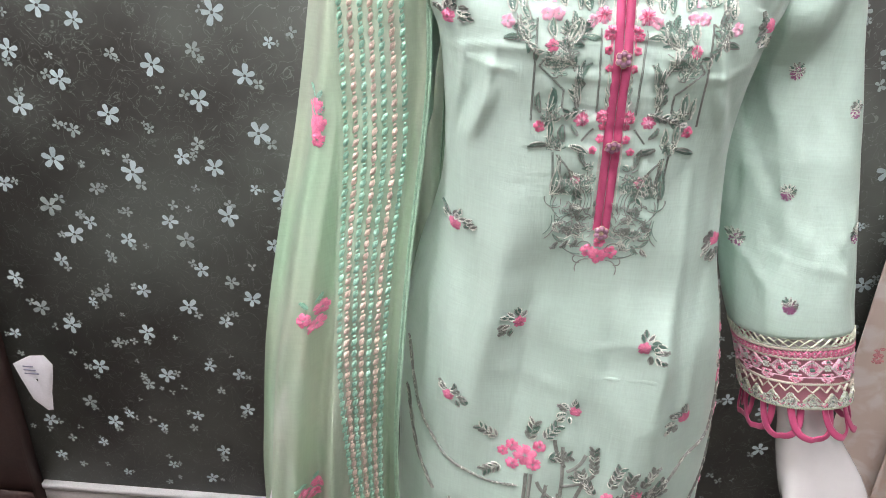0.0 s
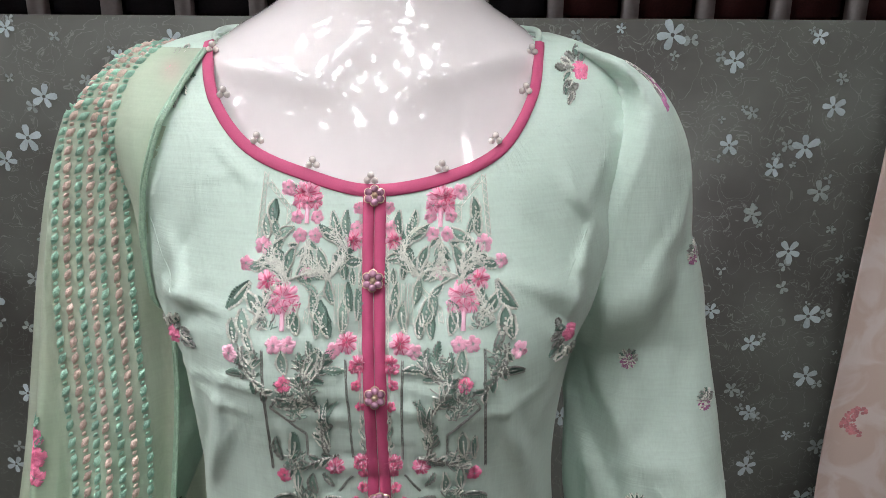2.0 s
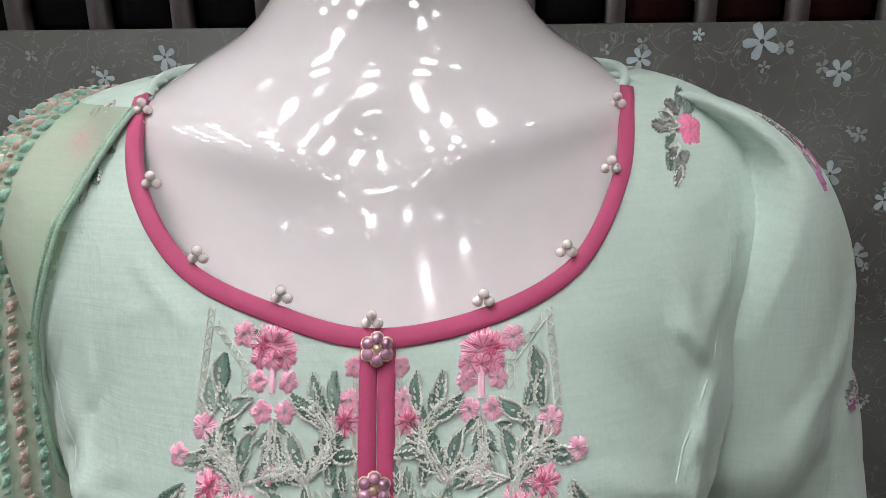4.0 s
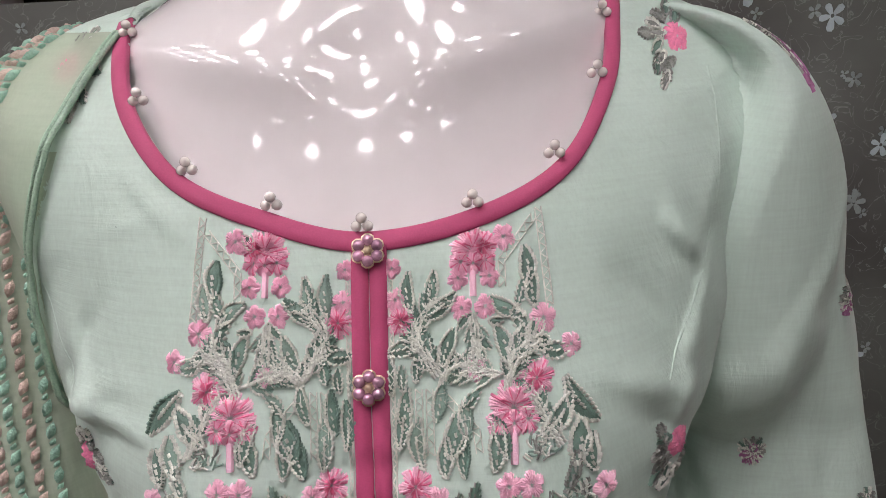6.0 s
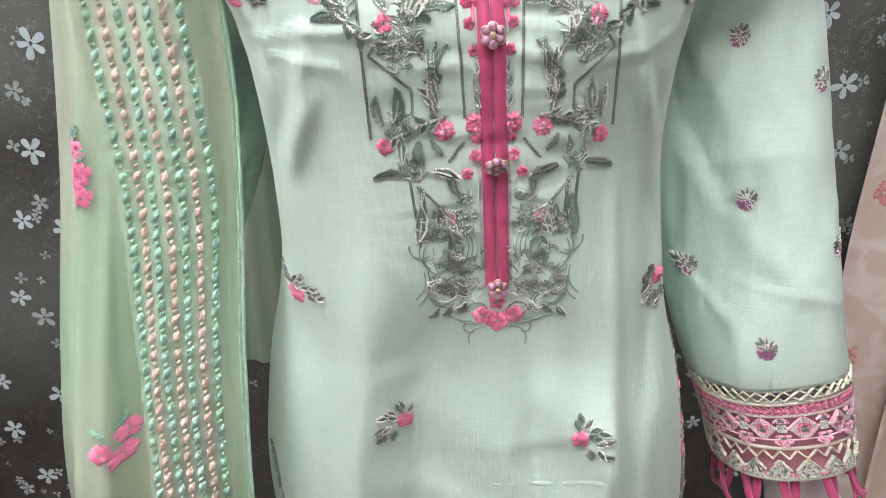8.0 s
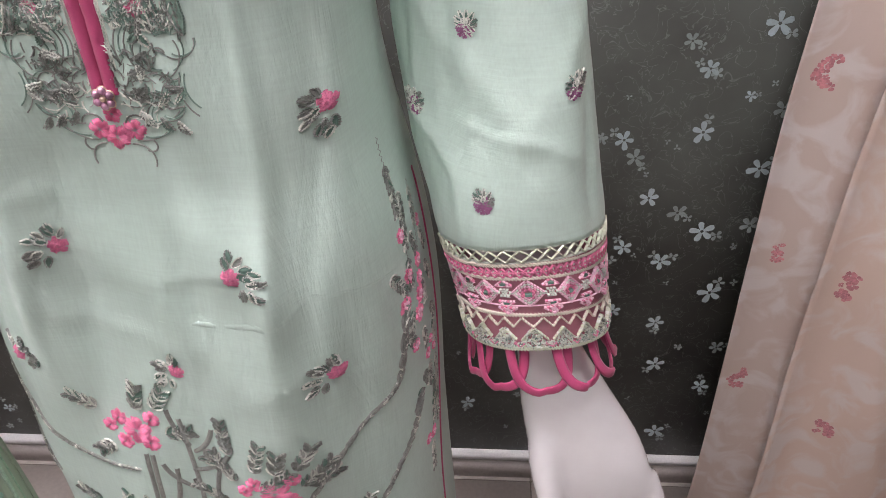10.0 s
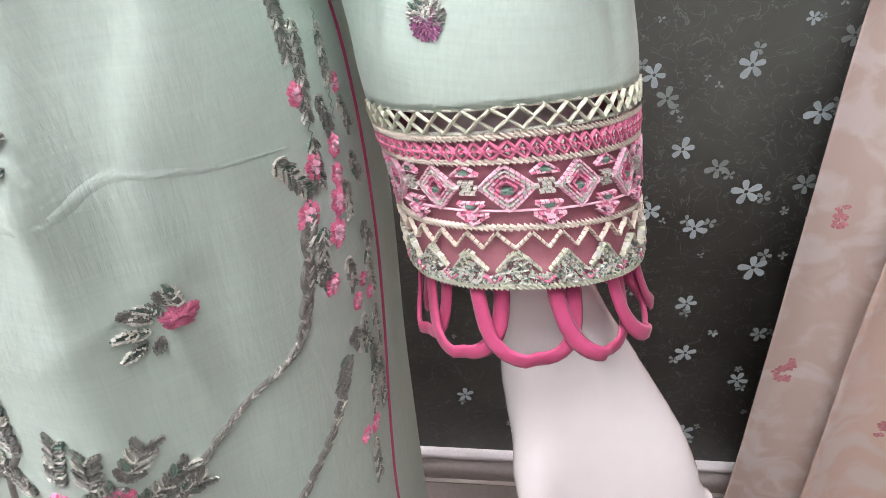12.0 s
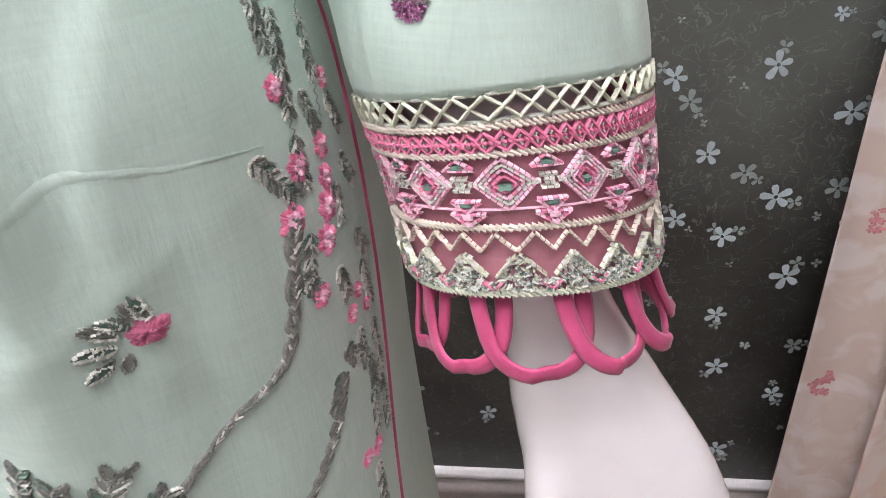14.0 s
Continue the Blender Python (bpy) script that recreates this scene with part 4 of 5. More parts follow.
for side in (-1, 1):
    for text, big in ((BLOSSOMS + " " + LOW_BLOSSOMS, False), (CARNATIONS, True)):
        for w in text.split():
            d, z, r = [float(v) / 1000 for v in w.split(",")]
            x = mx(d, z, side)
            z = under_binding(x, z, r)
            bm = bmesh.new()
            if big:
                bell(bm, on_torso, x, z, r, 0, 1)
            elif r > 0.006:
                satin(bm, on_torso, x, z, r, 7, random.uniform(0, 1), 0, 1, 0.0022)
                satin(bm, on_torso, x, z, r * 0.55, 5, random.uniform(0, 1), 1, 0, 0.0030)
            else:
                satin(bm, on_torso, x, z, r, 5, random.uniform(0, 1), 0, None, 0.0022)
            part("embroidered_flower", bm, [PALE, PINK] if z > 1.318 else [PINK, PALE], kurta, "", False)
for x, z, r in ((0.124, 1.138, 6), (0.133, 1.134, 7), (0.143, 1.138, 6), (0.133, 1.147, 5)):
    bm = bmesh.new()
    satin(bm, on_torso, x, z, r / 900, 5, random.uniform(0, 1), 0, None, 0.0022)
    part("embroidered_flower", bm, [PINK], kurta, "", False)

# leaves: the foot's and the tip's distance and height, and the width, in mm
LEAVES_TOP = "22,1398,17,1410,5.9 16,1388,16,1401,5 21,1390,24,1401,4.6 19,1386,31,1394,5.4 24,1372,20,1382,6.3 27,1370,32,1381,5.3 6,1375,17,1376,5.3 8,1361,8,1373,4.8 12,1362,12,1370,3.8 17,1365,17,1373,4.3 10,1343,11,1358,5.7 30,1413,27,1418,3.5 45,1411,49,1416,3.6 7,1400,9,1408,3.2 40,1375,40,1382,3.4 39,1387,34,1382,2.8 45,1384,50,1384,2.6"
LEAVES_OUTER = "19,1336,19,1352,6 36,1346,37,1358,5 45,1336,46,1350,6 24,1352,26,1364,5 33,1356,40,1362,4 14,1348,15,1362,5 50,1340,44,1352,5 60,1395,59,1407,6.2 56,1388,59,1397,4.3 63,1387,64,1399,5.2 59,1385,48,1392,5.1 60,1377,54,1386,5.1 52,1368,47,1381,5.5 53,1368,59,1380,6.5 65,1373,74,1372,5.2 73,1363,85,1349,6.8 63,1346,73,1357,7.1 62,1354,64,1359,4 75,1334,77,1347,8 82,1330,83,1342,6.5 29,1340,31,1353,7.6 27,1334,28,1346,5.9 34,1334,35,1346,4.6 37,1323,39,1332,5.3"
LEAVES_MIDDLE = "41,1313,33,1326,8.7 44,1316,45,1326,6 52,1315,53,1327,8.5 30,1317,19,1316,5.9 75,1313,87,1310,6 71,1318,66,1322,5.8 33,1282,23,1296,5.6 28,1281,27,1298,4.2 33,1280,34,1294,4.5 29,1266,30,1282,7.6 8,1282,9,1288,3.4 7,1273,9,1280,3.4 7,1265,9,1271,3.5 70,1326,74,1338,6"
LEAVES_LOW = "52,1259,52,1276,8.9 58,1257,59,1272,5.8 39,1234,39,1247,7.4 50,1235,50,1250,7.7 50,1231,64,1226,5.8 20,1215,24,1229,5.8 34,1231,21,1225,6.5 45,1188,43,1210,9 37,1191,35,1206,5.5 29,1208,21,1202,4.6 41,1213,41,1222,4.7 28,1240,33,1248,4.5"
# stems and double rules: distances and heights along them, in mm
STEMS = "17,1377,16,1385,25,1392 25,1367,21,1374,17,1380 27,1365,28,1371,38,1370 51,1362,52,1369,63,1375 39,1386,40,1379,40,1372 52,1370,57,1376,63,1377 48,1366,42,1368,35,1369 78,1328,78,1313,63,1303 40,1310,31,1314,30,1324 34,1291,41,1303,45,1310 25,1260,36,1259,53,1250 31,1263,34,1274,31,1281 31,1210,27,1201,24,1188 70,1342,66,1350,58,1362"
RULES = "66,1428,69,1387 64,1418,51,1404 51,1404,51,1395 18,1363,18,1341 22,1363,22,1341 26,1362,39,1349 39,1349,40,1342 17,1322,15,1258 65,1328,65,1249 62,1294,42,1276 42,1276,42,1261 57,1301,62,1294 16,1247,25,1235 46,1225,43,1185 43,1223,31,1210 40,1222,38,1190"
BLOCKS = "37,1297,56,1310 41,1292,58,1299 43,1286,51,1293 35,1312,45,1324 44,1249,54,1262 39,1226,51,1236 11,1191,27,1206 29,1188,42,1202 13,1211,20,1216 68,1312,78,1326 58,1338,68,1344"
for side in (-1, 1):
    bm = bmesh.new()
    for w in " ".join((LEAVES_TOP, LEAVES_OUTER, LEAVES_MIDDLE, LEAVES_LOW)).split():
        d, z, d1, z1, wd = [float(v) / 1000 for v in w.split(",")]
        x, x1 = mx(d, z, side), mx(d1, z1, side)
        if max(z, z1) > neck_z(x1) - 0.008:
            continue
        # low down the silver goes dark: its dim reflection is put into the colour
        low = z < 1.33
        leaf(bm, on_torso, x, z, math.atan2(z1 - z, x1 - x), math.hypot(x1 - x, z1 - z) * 1.15, wd * (0.8 if low else 1.12), random.choice((0, 3, 3) if low else (0, 0, 3)), 1 if not low or random.random() < 0.55 else 2, random.uniform(0.2, 0.8) * random.choice((-1, 1)))
    for w in STEMS.split():
        v = [float(q) / 1000 for q in w.split(",")]
        q0, q1, q2 = [(mx(v[i], v[i + 1], side), v[i + 1]) for i in (0, 2, 4)]
        line = [tuple((1 - t) ** 2 * q0[i] + 2 * t * (1 - t) * q1[i] + t * t * q2[i] for i in (0, 1)) for t in np.linspace(0, 1, 13)]
        for o in (-0.0011, 0.0, 0.0012):
            running(bm, on_torso, [(px + o, pz + o * 0.5) for px, pz in line], 0.3, 0.0013, 1 if v[1] > 1.33 or o == 0 else 2, 0.0020, 0.0020)
        # leaflets along the stem
        for i in range(2, 12, 3):
            a = math.atan2(line[i][1] - line[i - 1][1], line[i][0] - line[i - 1][0])
            for g in (1, -1):
                leaf(bm, on_torso, *line[i], a + g * random.uniform(0.5, 0.9), random.uniform(0.006, 0.009), 0.0036, random.choice((0, 3)), 1 if v[1] > 1.33 or g > 0 else 2, 0.5 * g)
    for w in RULES.split():
        d0, z0, d1, z1 = [float(v) / 1000 for v in w.split(",")]
        x0, x1 = mx(d0, z0, side), mx(d1, z1, side)
        up = z0 > 1.335
        zigzag(bm, on_torso, x0, min(z0, neck_z(x0) - 0.009), x1, z1, 0.0026 if up else 0.0011, 0.0019, 0.0006 if up else 0.00045, 1 if up else 2)
    zigzag(bm, on_torso, mx(0.0082, 1.40, side), 1.40, mx(0.0082, 1.17, side), 1.17, 0.0014, 0.002, 0.0007, 1)
    for w in BLOCKS.split():
        d0, z0, d1, z1 = [float(v) / 1000 for v in w.split(",")]
        for step, mi in ((0.0021, 1), (0.0022, 3), (0.0030, 2)):
            scribble(bm, on_torso, mx(d0, z0, side), z0, mx(d1, z1, side), z1, step, 0.0009, mi)
    # acanthus fans of the pointed end
    for ring, count in ((13, 4), (22, 6), (31, 6)):
        for k in range(count):
            g = math.radians(-12 + 98 * k / (count - 1))
            d, z = 7 + ring * math.cos(g) * 0.92, 1.150 + ring * math.sin(g) * 0.95 / 1000
            a = g + 0.9 if k % 2 else g - 0.6
            leaf(bm, on_torso, mx(d / 1000, z, side), z, a if side > 0 else math.pi - a, 0.0095, 0.0036, random.choice((2, 3, 2)), random.choice((1, 2)), 0.9 * side)
    # the curls of the pointed end
    for d, z, a, l, bend in ((12, 1.176, 60, 30, -1.6), (20, 1.172, 70, 32, -1.9), (30, 1.170, 100, 26, -2.6), (36, 1.178, 40, 20, 2.4), (40, 1.168, -70, 24, 1.2), (34, 1.160, 150, 18, 2.6), (24, 1.160, 40, 24, 2.4), (32, 1.152, 60, 20, -2.4), (26, 1.146, 30, 18, 2.2), (18, 1.152, 100, 14, 3.2), (20, 1.142, 50, 18, -2.0), (12, 1.158, 30, 16, 2.8), (40, 1.186, -110, 22, -1.6), (37, 1.150, 200, 24, -1.0), (28, 1.138, 195, 20, -1.0)):
        ang = math.radians(a if side > 0 else 180 - a)
        x = mx(d / 1000, z, side)
        for o, mi in ((0, 2), (0.0024, 3)):
            ribbon(bm, on_torso, arc(x + o * side, z + o * 0.5, ang, l / 1000 * (1 - 60 * o), bend * side, 9), 0.0009, mi)
    for d, z, a, l, bend in ((9, 1.135, 20, 26, -4.2), (7, 1.130, -60, 20, -2.0), (14, 1.126, 60, 12, 3.2)):
        ang = math.radians(a if side > 0 else 180 - a)
        ribbon(bm, on_torso, arc(mx(d / 1000, z, side), z, ang, l / 1000, bend * side, 12), 0.0012, 2)
    scribble(bm, on_torso, mx(0.010, 1.15, side), 1.150, mx(0.036, 1.180, side), 1.180, 0.0034, 0.0008, 2)
    scribble(bm, on_torso, mx(0.010, 1.15, side), 1.140, mx(0.030, 1.160, side), 1.160, 0.0042, 0.0008, 1)
    tagged(part("yoke_embroidery", bm, [GREEN, SILVER, PEWTER, GREYGREEN], kurta, "green and silver thread leaves and scrolls"), kind="stuff")


# ---- scattered sprigs ----
def sprig(M, x, z, side, size, parent, mats, tilt=0.0):
    """A rosebud with two sprays of leaves."""
    bm = bmesh.new()
    k = size / 0.022
    satin(bm, M, x, z, 0.0062 * k, 5, 0.3, 0, None, 0.0024)
    satin(bm, M, x, z - 0.001, 0.0036 * k, 4, 0.1, 0, None, 0.0032)
    for ang, dist in ((150, 6), (170, 9), (200, 11), (212, 15), (75, 6), (105, 8), (228, 11), (192, 15), (135, 9), (220, 18), (90, 10), (158, 13)):
        a = math.radians(ang + tilt if side > 0 else 180 - ang - tilt)
        px, pz = x + math.cos(a) * dist * 0.8 / 1000 * k, z + math.sin(a) * dist * 0.8 / 1000 * k
        leaf(bm, M, px, pz, a + random.uniform(-0.8, 0.8), 0.0074 * k, 0.0040 * k, random.choice((1, 2)), random.choice((2, 3)), 0.3)
    return part("embroidered_sprig", bm, mats, parent)


for x, z, side, size, tilt in ((0.073, 1.058, 1, 0.024, 0), (0.184, 1.053, -1, 0.024, 0), (0.012, 0.960, -1, 0.022, -30), (0.133, 0.972, 1, 0.022, 10), (0.235, 0.970, 1, 0.024, 0), (0.010, 1.138, -1, 0.022, -50), (0.238, 1.140, 1, 0.022, 60), (-0.004, 1.318, -1, 0.022, -50), (0.249, 1.322, 1, 0.022, 60), (0.262, 1.479, 1, 0.024, 20), (-0.012, 1.479, -1, 0.024, 20)):
    sprig(on_torso, x, z, side, size, kurta, [PINK, GREEN, PEWTER, SILVER], tilt)


# ---- tree border low on the front ----
def cluster(M, x, z, r, parent):
    bm = bmesh.new()
    for dx, dz, k in ((0, 0, 1.2), (-0.9, 0.5, 0.7), (0.9, 0.9, 0.7), (-1.5, -0.1, 0.6), (-0.8, -0.9, 0.7), (0.6, -0.6, 0.8)):
        satin(bm, M, x + dx * r, z + dz * r, r * k * 0.72, 6, random.uniform(0, 1), 0, None, 0.0024)
    for dx, dz, a in ((-2.0, 1.0, 150), (0.2, 1.4, 80), (1.2, 1.7, 60), (-1.6, -1.4, 220), (1.6, 0.2, 20)):
        for j in range(4):
            aa = math.radians(a)
            px, pz = x + dx * r + math.cos(aa) * j * r * 0.4, z + dz * r + math.sin(aa) * j * r * 0.4
            for s in (1, -1):
                leaf(bm, M, px, pz, aa + s * 0.7, r * 0.62, r * 0.28, random.choice((1, 2)), random.choice((2, 3)), 0.2)
    return part("embroidered_bouquet", bm, [PINK, GREEN, PEWTER, SILVER], parent, "", False)


for x, z, r in ((0.091, 0.910, 0.0145), (0.187, 0.872, 0.0145), (0.06, 0.80, 0.013), (0.225, 0.80, 0.012), (0.12, 0.78, 0.013)):
    cluster(on_torso, x, z, r, kurta)
bm = bmesh.new()
# garland ropes and branches
for pts, w in (([(-0.032, 0.985), (-0.018, 0.925), (0.0, 0.895), (0.022, 0.876), (0.055, 0.866), (0.085, 0.872)], 0.005), ([(-0.032, 0.93), (-0.02, 0.87), (0.0, 0.83)], 0.006), ([(0.2755, 0.985), (0.2735, 0.95), (0.269, 0.93), (0.254, 0.917), (0.237, 0.90), (0.225, 0.882), (0.208, 0.855), (0.195, 0.83)], 0.006), ([(0.284, 0.90), (0.281, 0.88), (0.276, 0.864), (0.268, 0.848), (0.255, 0.82), (0.245, 0.79)], 0.0055)):
    keys = [(i, *p) for i, p in enumerate(pts)]
    n = len(pts) * 8
    fine = [tuple(curve_at(keys, i * (len(pts) - 1) / n)) for i in range(n + 1)]
    for ph in (0, math.pi):
        ribbon(bm, on_torso, [(x + 0.0015 * math.sin(i * 0.75 + ph), z) for i, (x, z) in enumerate(fine)], w * 0.34, 2, 0.0018)
    for i in range(n):
        ta = math.atan2(fine[i + 1][1] - fine[i][1], fine[i + 1][0] - fine[i][0])
        seg = math.hypot(fine[i + 1][1] - fine[i][1], fine[i + 1][0] - fine[i][0])
        m = max(1, int(seg / 0.0016))
        for j in range(m):
            for sd in (1, -1):
                x = fine[i][0] + (fine[i + 1][0] - fine[i][0]) * j / m - math.sin(ta) * sd * w * 0.20
                z = fine[i][1] + (fine[i + 1][1] - fine[i][1]) * j / m + math.cos(ta) * sd * w * 0.20
                ribbon(bm, on_torso, arc(x, z, ta - sd * 0.45, 0.0030, 0.2, 2), 0.0011, random.choice((1, 2, 2, 2)), random.uniform(0.0018, 0.0026))
for x, z, a, l, bend in ((0.128, 0.84, 92, 90, 0.2), (0.133, 0.90, 60, 30, 0.8), (0.13, 0.905, 110, 34, -0.6), (0.128, 0.88, 40, 40, 0.9), (0.124, 0.86, 130, 30, -0.8), (0.105, 0.83, 80, 50, 0.3), (0.14, 0.83, 80, 60, -0.3), (0.09, 0.80, 88, 90, 0.1), (0.095, 0.80, 88, 90, 0.05)):
    ribbon(bm, on_torso, arc(x, z, math.radians(a), l / 1000, bend, 12), 0.0042, 2, 0.0018)
for x, z, a in ((0.158, 0.905, 95), (0.205, 0.878, 40), (0.175, 0.893, 75), (0.15, 0.85, 150), (0.178, 0.875, 40), (0.16, 0.88, 120)):
    for j in range(6):
        aa = math.radians(a)
        for s in (1, -1):
            leaf(bm, on_torso, x + math.cos(aa) * j * 0.005, z + math.sin(aa) * j * 0.005, aa + s * 0.7, 0.0075, 0.0032, random.choice((0, 2)), random.choice((1, 2)), 0.2)
part("tree_border", bm, [GREEN, SILVER, PEWTER], kurta, "pewter thread branches and garlands")

# ---- side spray with pink flowers, and the piped slit ----
def on_side(y, z, h=0.0):
    """The point of the wearer's left side at depth y."""
    cx, ax, yf, yb, tw = girth(z)
    cy = yf + 0.55 * (yb - yf)
    k = min(1.0, max(0.0005, (cy + tw * ax * 0.9 - y) / (cy - yf)))
    a = math.asin(k ** (POW / 2))
    p, q = ring_point(a, z), ring_point(a + 0.02, z)
    t = (q - p).normalized()
    n = Vector((0, 0, 1)).cross(t).normalized()
    if n.x < 0:
        n = -n
    return p + n * h


for y, z, r in ((0.675, 1.032, 7), (0.672, 1.001, 8), (0.660, 0.984, 9), (0.692, 1.001, 7), (0.683, 0.978, 9), (0.676, 0.966, 9), (0.663, 0.946, 7), (0.681, 0.923, 6), (0.696, 0.918, 5), (0.713, 1.022, 6), (0.683, 0.835, 7), (0.671, 0.838, 6), (0.688, 0.989, 7), (0.690, 0.93, 5)):
    bm = bmesh.new()
    satin(bm, on_side, y, z, r / 1000, 6, random.uniform(0, 1), 0, None, 0.0024)
    satin(bm, on_side, y, z, r / 1900, 5, random.uniform(0, 1), 1, None, 0.0032)
    part("embroidered_flower", bm, [PINK, PALE], kurta, "", False)
bm = bmesh.new()
for y, z, a, n in ((0.652, 1.014, -60, 6), (0.685, 1.080, -100, 8), (0.690, 1.058, -108, 9), (0.712, 1.050, -105, 6), (0.710, 1.016, -70, 4), (0.676, 1.012, -100, 5), (0.666, 0.974, -110, 5), (0.700, 0.955, -60, 4), (0.700, 0.940, -85, 6), (0.684, 0.912, -85, 5), (0.700, 0.905, -88, 8), (0.670, 0.912, -60, 4), (0.664, 0.902, -120, 4), (0.692, 0.890, -95, 5), (0.688, 0.870, -92, 6), (0.700, 0.87, -90, 8), (0.680, 0.825, -90, 7), (0.705, 0.990, -60, 4), (0.694, 0.983, -100, 4), (0.655, 0.96, -60, 3), (0.678, 0.95, -80, 4), (0.690, 1.025, -80, 4)):
    for j in range(n):
        aa = math.radians(a)
        for s in (1, -1):
            leaf(bm, on_side, y + math.cos(aa) * j * 0.0045, z + math.sin(aa) * j * 0.0045, aa + s * 0.7 + math.pi * (a < -100) * 0, 0.0070, 0.0032, random.choice((0, 2, 2)), random.choice((1, 2)), 0.2)
for y0, z0, y1, z1 in ((0.688, 1.10, 0.676, 1.01), (0.714, 1.055, 0.700, 1.01)):
    zigzag(bm, on_side, y0, z0, y1, z1, 0.003, 0.002, 0.001, 2)
part("side_embroidery", bm, [GREEN, SILVER, PEWTER], kurta, "green and pewter thread leaf spray")
bm = bmesh.new()
tube(bm, [on_side(float(np.interp(1.05 - 0.012 * i, [0.4, 0.77, 0.95, 1.05], [0.70, 0.70, 0.722, 0.745])), 1.05 - 0.012 * i, 0.001) for i in range(53)], 0.0014, 8)
part("slit_piping", bm, ROSE, kurta, "rose pink piping down the side slit")

# packing creases pressed into the cloth
for pts in ([(0.130, 1.012), (0.166, 1.0145), (0.193, 1.0185), (0.211, 1.0225), (0.218, 1.0275), (0.228, 1.0295), (0.245, 1.0255), (0.260, 1.0215), (0.270, 1.016)], [(0.234, 1.071), (0.249, 1.065), (0.262, 1.056)], [(0.234, 1.097), (0.240, 1.090), (0.246, 1.083)], [(0.241, 0.947), (0.253, 0.942), (0.263, 0.943)], [(0.229, 0.917), (0.238, 0.9195), (0.246, 0.920)]):
    bm = bmesh.new()
    keys = [(i, *p) for i, p in enumerate(pts)]
    fine = [tuple(curve_at(keys, i * (len(pts) - 1) / 24)) for i in range(25)]
    ribbon(bm, on_torso, fine, 0.0062 if len(pts) > 5 else 0.0030, 0, 0.0008 if len(pts) > 5 else 0.0005, True)
    part("crease", bm, MINT, kurta)
for x0, z0, x1, z1, dip in ((0.035, 1.128, 0.105, 1.146, 0.002), (0.045, 1.188, 0.075, 1.184, 0.001), (0.150, 1.125, 0.185, 1.128, 0.001), (0.000, 1.290, 0.045, 1.288, 0.001), (0.205, 1.292, 0.245, 1.296, 0.001)):
    bm = bmesh.new()
    pts = [(x0 + (x1 - x0) * i / 16, z0 + (z1 - z0) * i / 16 + dip * math.sin(math.pi * i / 8)) for i in range(17)]
    ribbon(bm, on_torso, pts, 0.0024, 0, 0.0004, True)
    part("crease", bm, MINT, kurta)
for side, s0, x0 in ((1, 1, 0.0), (-1, -1, 0.0)):
    bm = bmesh.new()
    cx = 0.123
    pts = [(cx + side * (0.152 - 0.030 * t + 0.012 * math.sin(math.pi * t)), 1.466 - 0.115 * t) for t in np.linspace(0, 1, 24)]
    ribbon(bm, on_torso, pts, 0.0016, 0, 0.0008)
    part("armhole_seam", bm, MINT, kurta)


# ---- sleeves ----
def sleeve(mirror):
    bm = bmesh.new()
    rows = [[arm_point(s, k * math.tau / 120, 0, mirror) for k in range(120)] for s in np.linspace(0.0, 0.909, 170)]
    grid_mesh(bm, rows, True)
    sl = part("sleeve", bm, MINT, kurta)
    so = sl.modifiers.new("thickness", "SOLIDIFY")
    so.thickness, so.offset = 0.001, -1
    cuff(sl, mirror)
    return sl


def ring_cord(bm, s, r, mi, mirror, off=0.001, twist=False):
    n = 150
    pts = [arm_point(s, k * math.tau / n, off + (0.0004 * math.sin(k * 2.1) if twist else 0), mirror) for k in range(n)]
    tube(bm, pts, r, 6, mi, True)


def cuff_map(mirror):
    def M(u, v, h=0.0):
        return arm_point(v, u, h + 0.0006, mirror)
    return M


def strip(bm, M, pts, w, mi, h=0.0016, asp=0.115):
    """A raised cord on the cuff; points are (angle, step), width in metres."""
    rows = []
    n = len(pts)
    for i, (u, v) in enumerate(pts):
        a, c = pts[max(0, i - 1)], pts[min(n - 1, i + 1)]
        du, dv = (c[0] - a[0]) * 0.06, (c[1] - a[1]) * 0.60
        l = math.hypot(du, dv) or 1e-6
        nu, nv = -dv / l * w / 2, du / l * w / 2
        rows.append([M(u + nu / 0.06, v + nv / 0.60, 0.0), M(u + nu / 0.12, v + nv / 1.2, h), M(u - nu / 0.12, v - nv / 1.2, h), M(u - nu / 0.06, v - nv / 0.60, 0.0)])
    grid_mesh(bm, rows, False, mi)


